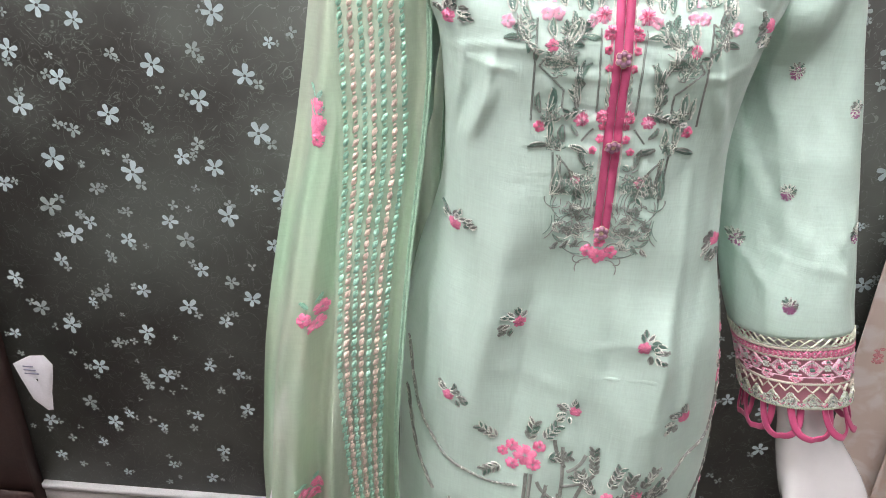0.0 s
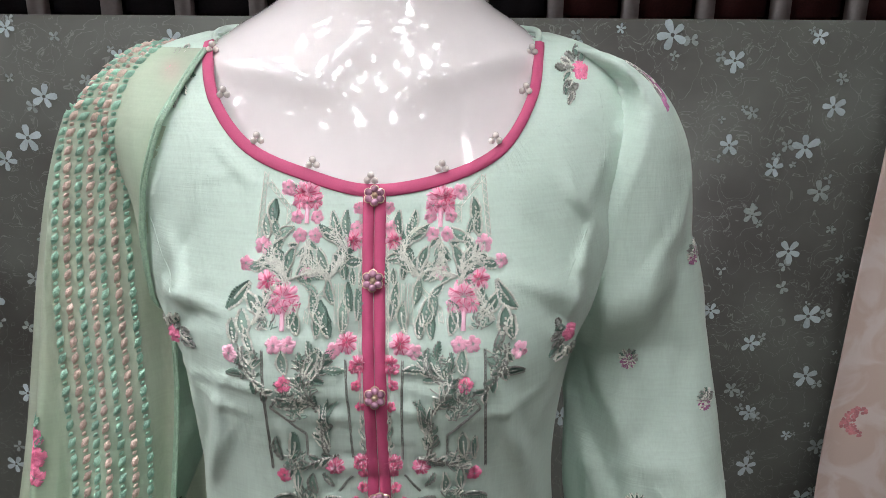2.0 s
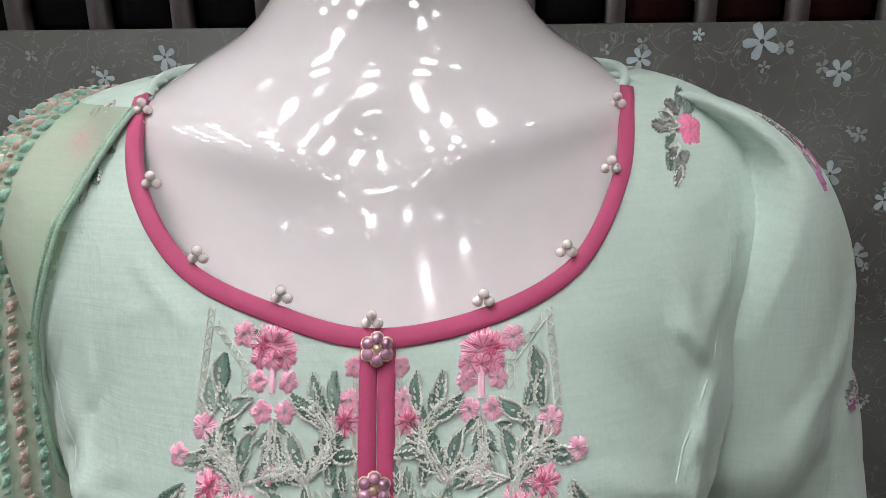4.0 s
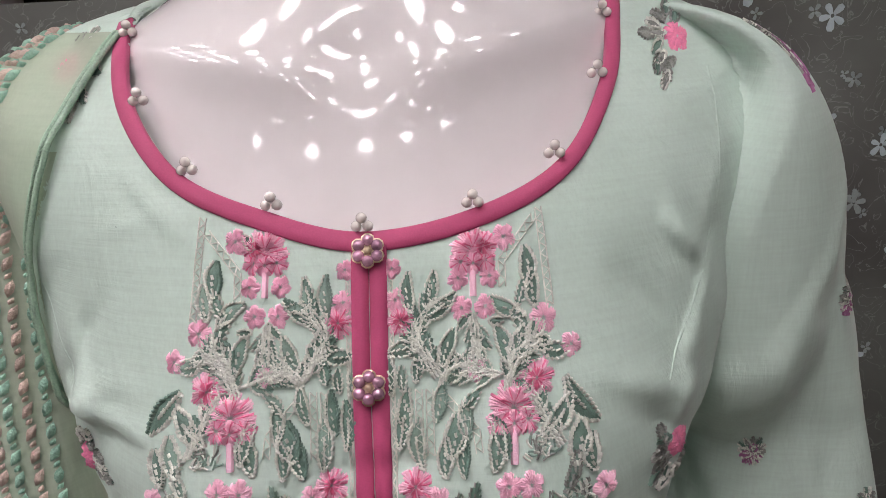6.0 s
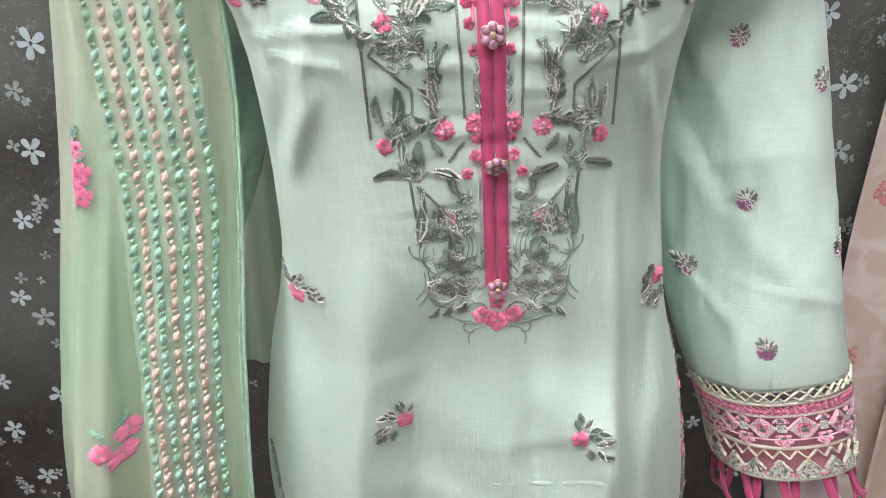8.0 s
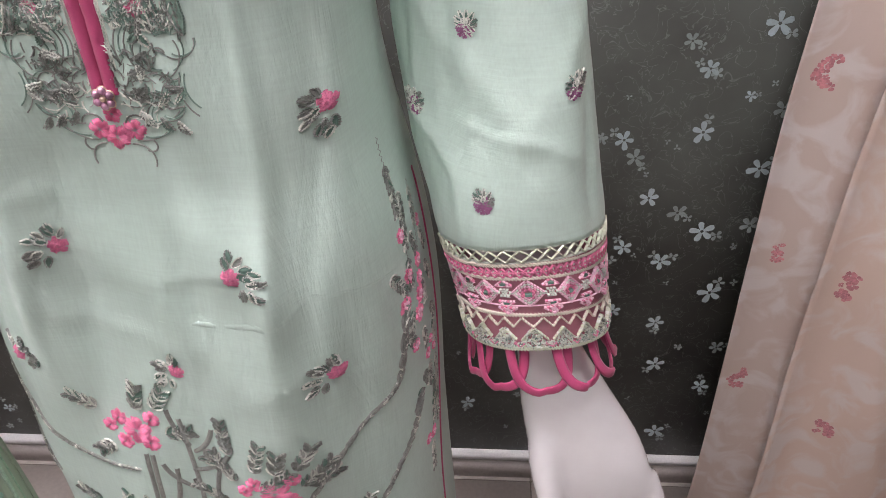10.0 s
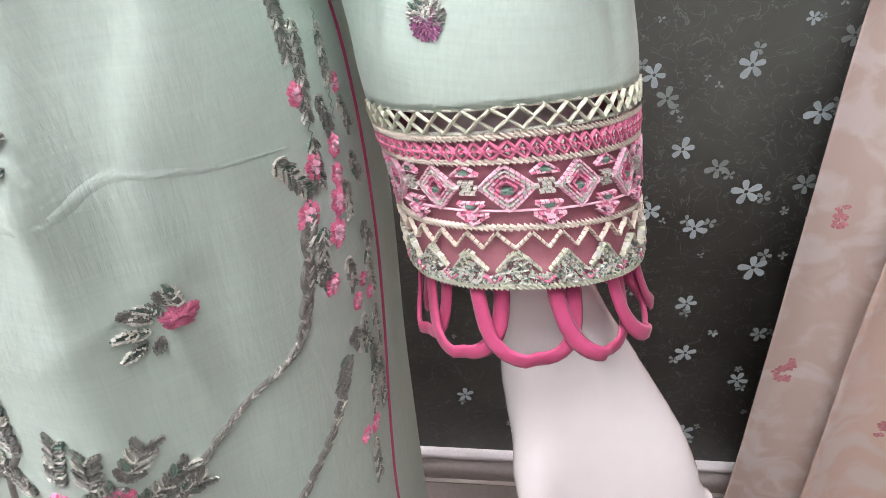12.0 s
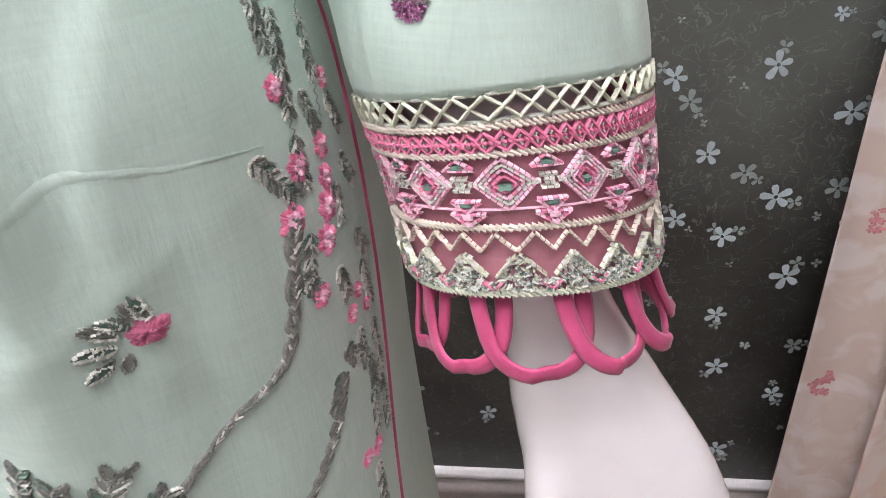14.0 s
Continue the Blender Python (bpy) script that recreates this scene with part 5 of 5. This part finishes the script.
def cuff(parent, mirror):
    M = cuff_map(mirror)
    s0, s1 = 0.909, 1.022

    def v(t):
        return s0 + (s1 - s0) * t

    # sheer rose base below the open lattice
    bm = bmesh.new()
    grid_mesh(bm, [[arm_point(s, k * math.tau / 72, -0.0006, mirror) for k in range(72)] for s in np.linspace(v(0.14), v(0.98), 20)], True)
    part("cuff_band", bm, ROSE_NET, parent, "dusty rose net cuff band")
    # lattice of crossed ivory cords
    bm = bmesh.new()
    n = 42
    for k in range(n):
        a, d = k * math.tau / n, math.tau / n
        strip(bm, M, [(a, v(0.01)), (a + d * 0.5, v(0.065)), (a + d, v(0.125))], 0.0013, 0, 0.0014)
        strip(bm, M, [(a + d, v(0.01)), (a + d * 0.5, v(0.065)), (a, v(0.125))], 0.0013, 0, 0.0019)
    ring_cord(bm, v(0.0), 0.0010, 1, mirror, 0.0, True)
    ring_cord(bm, v(0.132), 0.0010, 1, mirror, 0.0, True)
    part("lattice", bm, [LACE, SILVER], parent, "ivory openwork lattice with crossed cords")
    # cords
    for t, r, m in ((0.158, 0.0012, CREAM), (0.30, 0.0012, CREAM), (0.665, 0.0010, CREAM), (0.99, 0.0012, LACE)):
        bm = bmesh.new()
        n = 170
        for k in range(n):
            a, d = k * math.tau / n, math.tau / n
            strip(bm, M, [(a - d * 0.5, v(t) - r * 0.8 / 0.6), (a + d * 0.9, v(t) + r * 0.8 / 0.6)], 0.0017, 0, r * 1.3)
        part("cord", bm, m, parent)
    # dense silver filling along the scalloped foot
    bm = bmesh.new()
    for k in range(1100):
        a = random.uniform(0, math.tau)
        peak = 0.925 - 0.045 * abs(math.cos(a * 8))
        t = random.uniform(peak, 0.975)
        strip(bm, M, [(a, v(t)), (a + random.uniform(-0.05, 0.05), v(min(0.98, t + random.uniform(0.006, 0.02))))], 0.0010, random.choice((0, 0, 1)), random.uniform(0.0012, 0.0022))
    tagged(part("foot_stitching", bm, [SILVER, GREYGREEN], parent, "dense silver stitching along the cuff's foot"), kind="stuff")
    # pink zigzag rows
    bm = bmesh.new()
    n = 72
    for t0, t1 in ((0.185, 0.228), (0.285, 0.242)):
        for k in range(n):
            a, d = k * math.tau / n, math.tau / n
            strip(bm, M, [(a, v(t1)), (a + d * 0.5, v(t0))], 0.0013, 0, 0.0017)
            strip(bm, M, [(a + d * 0.5, v(t0)), (a + d, v(t1))], 0.0013, 0, 0.0015)
            strip(bm, M, [(a + d * 0.35, v(t1)), (a + d * 0.5, v(t0 * 0.45 + t1 * 0.55))], 0.0009, 1, 0.0017)
    for k in range(220):
        a = k * math.tau / 220
        strip(bm, M, [(a, v(0.228)), (a + 0.02, v(0.243))], 0.0014, 0, 0.0021)
    part("zigzag_stitching", bm, [PINK, SILVER], parent, "bright pink zigzag stitching", False)

    # diamonds outlined with short beaded stitches
    def beaded(bm, pts, mi, alt, w=0.0014, h=0.0020):
        for (u0, v0), (u1, v1) in zip(pts, pts[1:]):
            l = math.hypot((u1 - u0) * 0.06, (v1 - v0) * 0.6)
            m = max(2, int(l / 0.0019))
            for i in range(m):
                f0, f1 = i / m, (i + 0.85) / m
                strip(bm, M, [(u0 + (u1 - u0) * f0, v0 + (v1 - v0) * f0), (u0 + (u1 - u0) * f1, v0 + (v1 - v0) * f1)], w, alt if i % 3 == 2 else mi, h * random.uniform(0.85, 1.15))

    bm = bmesh.new()
    nd = 13
    for k in range(nd):
        a, d = k * math.tau / nd, math.tau / nd
        for kk, mi, alt in ((0.40, 0, 0), (0.32, 3, 0), (0.24, 0, 1), (0.14, 1, 0)):
            h, c, ww = 0.125 * kk / 0.40, 0.45, d * kk * 0.85
            beaded(bm, [(a - ww, v(c)), (a, v(c - h)), (a + ww, v(c)), (a, v(c + h)), (a - ww, v(c))], mi, alt)
        strip(bm, M, [(a - d * 0.06, v(0.47)), (a + d * 0.06, v(0.47))], 0.003, 2, 0.0022)
        e = a + d / 2
        for c, up, w in ((0.375, -1, 0.20), (0.535, 1, 0.20), (0.595, 1, 0.24)):
            beaded(bm, [(e - d * w, v(c)), (e, v(c + 0.055 * up)), (e + d * w, v(c)), (e - d * w, v(c))], 0, 1)
            strip(bm, M, [(e - d * 0.07, v(c + 0.014 * up)), (e + d * 0.07, v(c + 0.014 * up))], 0.0028, 2 if c < 0.59 else 0, 0.002)
        for c, w in ((0.44, 0.07), (0.46, 0.07), (0.48, 0.12), (0.42, 0.12)):
            beaded(bm, [(e - d * w, v(c)), (e + d * w, v(c))], 3, 3, 0.0018)
        beaded(bm, [(e - d * 0.22, v(0.45)), (e - d * 0.10, v(0.45))], 3, 3, 0.002)
        beaded(bm, [(e + d * 0.10, v(0.45)), (e + d * 0.22, v(0.45))], 3, 3, 0.002)
    strip(bm, M, [(k * math.tau / 90, v(0.575)) for k in range(91)], 0.0008, 0, 0.0012)
    part("diamond_stitching", bm, [PALE, PINK, GREEN, SILVER], parent, "pink beaded diamonds with green centres", False)
    # pale zigzag and silver points
    bm = bmesh.new()
    n = 60
    beaded(bm, [(k * math.tau / n, v(0.69 if k % 2 else 0.775)) for k in range(n + 1)], 0, 0, 0.0013)
    part("zigzag_stitching", bm, [CREAM], parent, "", False)
    bm = bmesh.new()
    npt = 19
    for k in range(npt):
        a, d = k * math.tau / npt, math.tau / npt
        for q in range(110):
            tt = random.uniform(0.79, 0.975)
            half = 0.5 if tt > 0.90 else 0.07 + 0.33 * (tt - 0.79) / 0.11
            du = random.uniform(-half, half)
            if tt > 0.86 and 0.10 > abs(abs(du) - 0.42) and tt < 0.92:
                continue
            strip(bm, M, [(a + du * d, v(tt)), (a + du * d + random.uniform(-0.03, 0.03), v(tt + random.uniform(0.008, 0.018)))], 0.0010, random.choice((0, 0, 1, 2)), random.uniform(0.0014, 0.0024))
        beaded(bm, [(a - d * 0.42, v(0.90)), (a, v(0.79)), (a + d * 0.42, v(0.90))], 2, 0, 0.0013, 0.0026)
        beaded(bm, [(a + d * 0.30, v(0.925)), (a + d * 0.5, v(0.965)), (a + d * 0.70, v(0.925))], 3, 3, 0.0012, 0.0024)
    part("silver_edging", bm, [SILVER, PEWTER, LACE, PINK], parent, "silver beaded pointed edging", False)
    # hanging loops
    nl = 11
    p, dd, fwd, side, ra, rb = arm_frame(1.025)
    for k in range(nl):
        bm = bmesh.new()
        a0, a1 = (k - 0.12) * math.tau / nl - 0.28, (k + 1.22) * math.tau / nl - 0.28
        rows = []
        for i in range(21):
            t = i / 20
            a = a0 + (a1 - a0) * (t - 0.10 * math.sin(math.tau * t))
            drop = 0.036 * math.sin(math.pi * t) ** 0.62
            out = -0.004 + 0.006 * math.sin(math.pi * t) + (0.0016 if t < 0.5 else -0.0016)
            top = arm_point(1.016, a, out, mirror)
            d2 = Vector(dd)
            if mirror:
                d2.x = -d2.x
            rows.append(top + d2 * drop)
        ctr = Vector(p) + dd * 0.02
        if mirror:
            ctr.x = across(ctr.x, ctr.z)
        ups = []
        quads = []
        for i, q in enumerate(rows):
            t0, t1 = rows[max(0, i - 1)], rows[min(20, i + 1)]
            tg = (t1 - t0).normalized()
            outw = (q - ctr)
            outw -= tg * outw.dot(tg)
            outw.normalize()
            lay = tg.cross(outw).normalized()
            w, th = 0.0036, 0.0011
            quads.append([q + lay * w + outw * 0, q + lay * w * 0.6 + outw * th, q - lay * w * 0.6 + outw * th, q - lay * w, q - lay * w * 0.6 - outw * th, q + lay * w * 0.6 - outw * th])
        grid_mesh(bm, quads, True)
        part("loop", bm, ROSE, parent, "rose pink fabric loop")


left = sleeve(False)
right = sleeve(True)

SLEEVE_SPRIGS = ((0.330, 1.452), (0.350, 1.349), (0.307, 1.270), (0.365, 1.239), (0.315, 1.165), (0.381, 1.131), (0.328, 1.066), (0.283, 1.112))


def lilac_sprig(M, x, z, parent):
    """A lilac bud fringed with silver-green leaves."""
    bm = bmesh.new()
    for a, l in ((90, 9), (60, 9), (120, 9), (30, 8), (150, 8), (5, 7), (175, 7)):
        leaf(bm, M, x, z + 0.001, math.radians(a), l / 1000, 0.0030, random.choice((1, 3)), random.choice((2, 3)), 0.2)
    for a, l in ((-90, 8), (-60, 8), (-120, 8), (-30, 7), (-150, 7), (70, 5), (110, 5)):
        leaf(bm, M, x, z + 0.001, math.radians(a), l / 1100, 0.0040, 0, random.choice((0, 2)), 0.2)
    return part("embroidered_sprig", bm, [LILAC, GREEN, SILVER, PEWTER], parent)


def on_right_sleeve(x, z, h=0.0):
    v = on_sleeve(MIRROR_X - x, z, h)
    v.y += back_of(v.z)
    v.x = across(v.x, v.z)
    return v


for x, z in SLEEVE_SPRIGS:
    lilac_sprig(on_sleeve, x, z, left)
    lilac_sprig(on_right_sleeve, MIRROR_X - x, z, right)

# ---- dupatta: length step, y, z, left x, right x, band left u, band right u, fold depth ----
DRAPE = [
    (0.0, 0.640, 0.42, -0.215, -0.028, 0.74, 0.90, 0.012),
    (3.7, 0.615, 0.79, -0.199, -0.034, 0.72, 0.88, 0.011),
    (4.7, 0.612, 0.895, -0.188, -0.037, 0.67, 0.88, 0.010),
    (5.8, 0.618, 1.00, -0.177, -0.034, 0.59, 0.87, 0.009),
    (6.8, 0.645, 1.10, -0.164, -0.030, 0.52, 0.86, 0.007),
    (7.8, 0.672, 1.196, -0.148, -0.023, 0.44, 0.86, 0.005),
    (8.4, 0.686, 1.26, -0.140, -0.020, 0.36, 0.81, 0.004),
    (9.1, 0.702, 1.33, -0.133, -0.023, 0.28, 0.77, 0.003),
    (9.7, 0.718, 1.393, -0.125, -0.023, 0.22, 0.72, 0.0025),
    (10.2, 0.733, 1.444, -0.112, -0.011, 0.12, 0.62, 0.002),
    (10.55, 0.750, 1.475, -0.096, 0.002, 0.03, 0.54, 0.001),
    (10.9, 0.785, 1.494, -0.080, 0.010, 0.03, 0.54, 0.001),
    (11.3, 0.825, 1.490, -0.080, 0.010, 0.03, 0.54, 0.001),
    (11.8, 0.870, 1.455, -0.095, 0.004, 0.05, 0.54, 0.002),
    (13.0, 0.900, 1.33, -0.120, -0.01, 0.1, 0.6, 0.004),
    (17.0, 0.925, 0.90, -0.16, -0.02, 0.2, 0.7, 0.008),
]


def drape(t, u, h=0.0):
    y, z, xl, xr, ul, ur, fd = curve_at(DRAPE, t)
    back = t > 11.1
    x = xl + (xr - xl) * u
    edge = (abs(u - 0.5) * 2) ** 3
    if u < 0.5:
        y += (-1 if back else 1) * edge * (0.030 + 0.04 * max(0.0, 1.2 - z))
        z -= edge * 0.012 if 10.3 < t < 12 else 0
    else:
        y += (-1 if back else 1) * edge * 0.012
    flat = 1.0 if u < ul - 0.05 or u > ur + 0.03 else 0.25
    s1 = math.sin(u * 15 + 0.16 * t + 0.5 * math.sin(0.6 * t))
    s2 = math.sin(u * 31 - 0.3 * t + 1)
    w = 1.35 * fd * (1.1 * math.copysign(abs(s1) ** 0.6, s1) + 0.45 * s2 + 0.9 * noise.noise((u * 6, t * 0.35, 5.0)))
    y += flat * w
    if t < 10.9 and z > 1.20:
        cx, ax = girth(z)[:2]
        lim = min(abs(x - cx) / ax, 0.985)
        edge_y = front_y(cx - lim * ax, z) + (abs(x - cx) / ax - lim) * 0.4 - 0.006
        y = min(y, edge_y) if abs(x - cx) < ax * 1.1 else y
    return Vector((x, y - h, z))


dupatta = thing("dupatta", "sheer mint chiffon dupatta with stitched stripes over the shoulder", "dupatta")
bm = bmesh.new()
grid_mesh(bm, [[drape(t, u) for u in np.linspace(0, 1, 90)] for t in np.linspace(0, 17, 240)])
part("cloth", bm, MINT_SHEER, dupatta)
# the cloth lies doubled along parts of its width
for u0, u1, t1, ph in ((0.30, 0.60, 9.6, 0.0), (0.03, 0.20, 8.0, 1.0), (0.88, 0.985, 10.4, 2.0)):
    bm = bmesh.new()
    rows = []
    for t in np.linspace(0.4, t1, 120):
        a = u0 + 0.05 * math.sin(0.5 * t + ph) - (0.10 if u0 == 0.30 else 0.0) * t / t1
        rows.append([drape(t, max(0.01, a + (u1 - u0) * k / 23), -0.0045) for k in range(24)])
    grid_mesh(bm, rows)
    part("inner_fold", bm, MINT_SHEER, dupatta)
bm = bmesh.new()
for o in (0, 0.006):
    tube(bm, [drape(t, 0.998 - o * 4, 0.0012) for t in np.linspace(0, 17, 500)], 0.0014, 6, 0)
tube(bm, [drape(t, 0.99, 0.0016 + 0.0006 * (i % 2)) + Vector((0.0012 * (-1 if i % 2 else 1), 0, 0)) for i, t in enumerate(np.linspace(4, 13, 900))], 0.0006, 5, 0)
part("hem_cord", bm, mat("hem_green_thread", (0.33, 0.50, 0.37), 0.5, vary=0.3, scale=200, fine=1200, bump=0.6), dupatta, "twisted green hem cord")
for k in range(7):
    bm = bmesh.new()
    t, i = 1.0, 0
    while t < 13.5:
        q = curve_at(DRAPE, t)
        u = q[4] + (q[5] - q[4]) * k / 6
        p = drape(t, u, 0.0012)
        nxt = drape(t + 0.05, u, 0.0012)
        d = (nxt - p).normalized()
        big = i % 2 == 0
        lng, wid = (0.0046, 0.0026) if big else (0.0019, 0.0015)
        s = d.cross(Vector((0, -1, 0))).normalized()
        f = s.cross(d).normalized()
        if f.y > 0:
            f = -f
        if 11.0 < t:
            f = -f
        skew = random.uniform(0.8, 2.2) * wid
        ring = [p + d * lng + s * skew * 0.5, p + s * wid + d * lng * 0.35, p - d * lng * 0.4 + s * wid * 0.75, p - d * lng - s * skew * 0.5, p - s * wid - d * lng * 0.35, p + d * lng * 0.4 - s * wid * 0.75]
        top = bm.verts.new(p + f * 0.0024)
        lo = [bm.verts.new(v) for v in ring]
        mid = [bm.verts.new(p + (v - p) * 0.72 + f * 0.0018) for v in ring]
        for j in range(6):
            bm.faces.new((lo[j], lo[(j + 1) % 6], mid[(j + 1) % 6], mid[j]))
            bm.faces.new((mid[j], mid[(j + 1) % 6], top))
        t += 0.057
        i += 1
    tagged(part("stitched_stripe", bm, CHAIN_PINK if k % 2 else CHAIN_GREEN, dupatta, "blush pink chain-stitched stripe" if k % 2 else "aqua green chain-stitched stripe"), kind="stuff")


def t_of_z(z):
    return float(np.interp(z, [r[2] for r in DRAPE[:11]], [r[0] for r in DRAPE[:11]]))


def on_drape(x, z, h=0.0):
    t = t_of_z(z)
    q = curve_at(DRAPE, t)
    return drape(t, (x - q[2]) / (q[3] - q[2]), h + 0.0008)


for x, z in ((-0.119, 1.040), (-0.130, 0.822), (-0.120, 1.225), (-0.118, 1.212)):
    bm = bmesh.new()
    wide = 1.0 if z < 1.1 else 0.35
    for dx, dz in ((0.006, 0.006), (-0.008, 0.002), (0.002, -0.008)):
        satin(bm, on_drape, x + dx * wide, z + dz, 0.0072, 5, random.uniform(0, 1), 0, None, 0.0022)
    leaf(bm, on_drape, x - 0.004 * wide, z + 0.013, 2.6, 0.010, 0.004, 1, 1, 0.4)
    leaf(bm, on_drape, x + 0.001, z + 0.014, 0.9, 0.009, 0.004, 1, 1, 0.4)
    part("embroidered_flower", bm, [PINK, CHAIN_GREEN], dupatta, "", False)

# ---- hanging peach cloths ----
def hanging_cloth(name, label, x0, x1, y, material, waves, amp, roses):
    t = thing(name, label, "hanging cloth", "peach cloths by the partition")
    def at(x, z, h=0.0):
        u = (x - x0) / (x1 - x0)
        return Vector((x + 0.006 * math.sin(z * 5 + x0 * 9), y - h + amp * math.sin(u * waves + 0.8 * math.sin(z * 2)) + 0.006 * noise.noise((x * 9, z * 4, 1)), z))
    bm = bmesh.new()
    grid_mesh(bm, [[at(x, z) for x in np.linspace(x0, x1, 50)] for z in np.linspace(0.0, 1.62, 80)])
    c = part("cloth", bm, material, t)
    s = c.modifiers.new("thickness", "SOLIDIFY")
    s.thickness = 0.0015
    bm = bmesh.new()
    for x, z, r in roses:
        for _ in range(14):
            petals(bm, at, x + random.uniform(-0.6, 0.6) * r, z + random.uniform(-1.2, 1.2) * r, r * random.uniform(0.2, 0.45), 5, random.uniform(0, 1), 0, 0.8, 0.0006, 0.4)
    tagged(part("rose_print", bm, ROSE_PRINT, t, "faded rose print"), kind="stuff")
    return t


hanging_cloth("peach_cloth", "dusky peach printed cloth hanging beside the partition", 0.758, 0.90, 1.242, PEACH_GREY, 5, 0.008, [(0.795, 0.925, 0.020), (0.79, 0.36, 0.02), (0.80, 0.63, 0.014)])
hanging_cloth("peach_cloth", "light peach cloth with faded roses hanging in a fold", 0.852, 1.45, 1.19, PEACH, 16, 0.018, [(0.90, 0.60, 0.022), (0.95, 0.95, 0.02), (0.94, 0.28, 0.02), (1.05, 0.75, 0.02), (0.885, 1.2, 0.02)])

# paper tag on the post
tag = thing("paper_tag", "crumpled white paper tag stuck to the wooden post", "paper tag")
bm = bmesh.new()
OUT = [(0.030, 0.145), (0.052, 0.148), (0.062, 0.125), (0.058, 0.095), (0.050, 0.050), (0.046, 0.004), (0.036, 0.0), (0.018, 0.03), (0.006, 0.085), (0.0, 0.12)]
cen = (0.034, 0.085)
rings = []
for k, hh in ((1.0, 0.002), (0.8, 0.007), (0.45, 0.009), (0.05, 0.006)):
    rings.append([Vector((-0.920 + 1.4 * cen[0] + (x - cen[0]) * k * 1.4, 1.262 - hh - 0.003 * random.random(), 0.335 + cen[1] + (z - cen[1]) * k)) for x, z in OUT])
grid_mesh(bm, rings, True)
part("paper", bm, PAPER, tag)
bm = bmesh.new()
for i in range(3):
    box(bm, -0.893, 1.2495, 0.438 + 0.009 * i, -0.863 - 0.004 * i, 1.2505, 0.4405 + 0.009 * i)
part("writing_bar", bm, INK, tag)
bm = bmesh.new()
box(bm, 0.780, 1.268, 0.588, 0.800, 1.305, 0.596, 0.002)
tagged(part("hook", bm, STEEL, None), "small white metal hook on the partition", "hook")

# ---- floor tiles ----
TS = 0.40
bm = bmesh.new()
box(bm, 0.0015, 0.0015, -0.004, TS - 0.0015, TS - 0.0015, 0.0, 0.0012)
first = part("tile", bm, TILE, floor)
for i in range(-6, 7):
    for j in range(-7, 5):
        o = first if (i, j) == (-6, -7) else new("tile", first.data)
        o.parent = floor
        o.location = (i * TS + 0.05, j * TS + 0.09, 0)
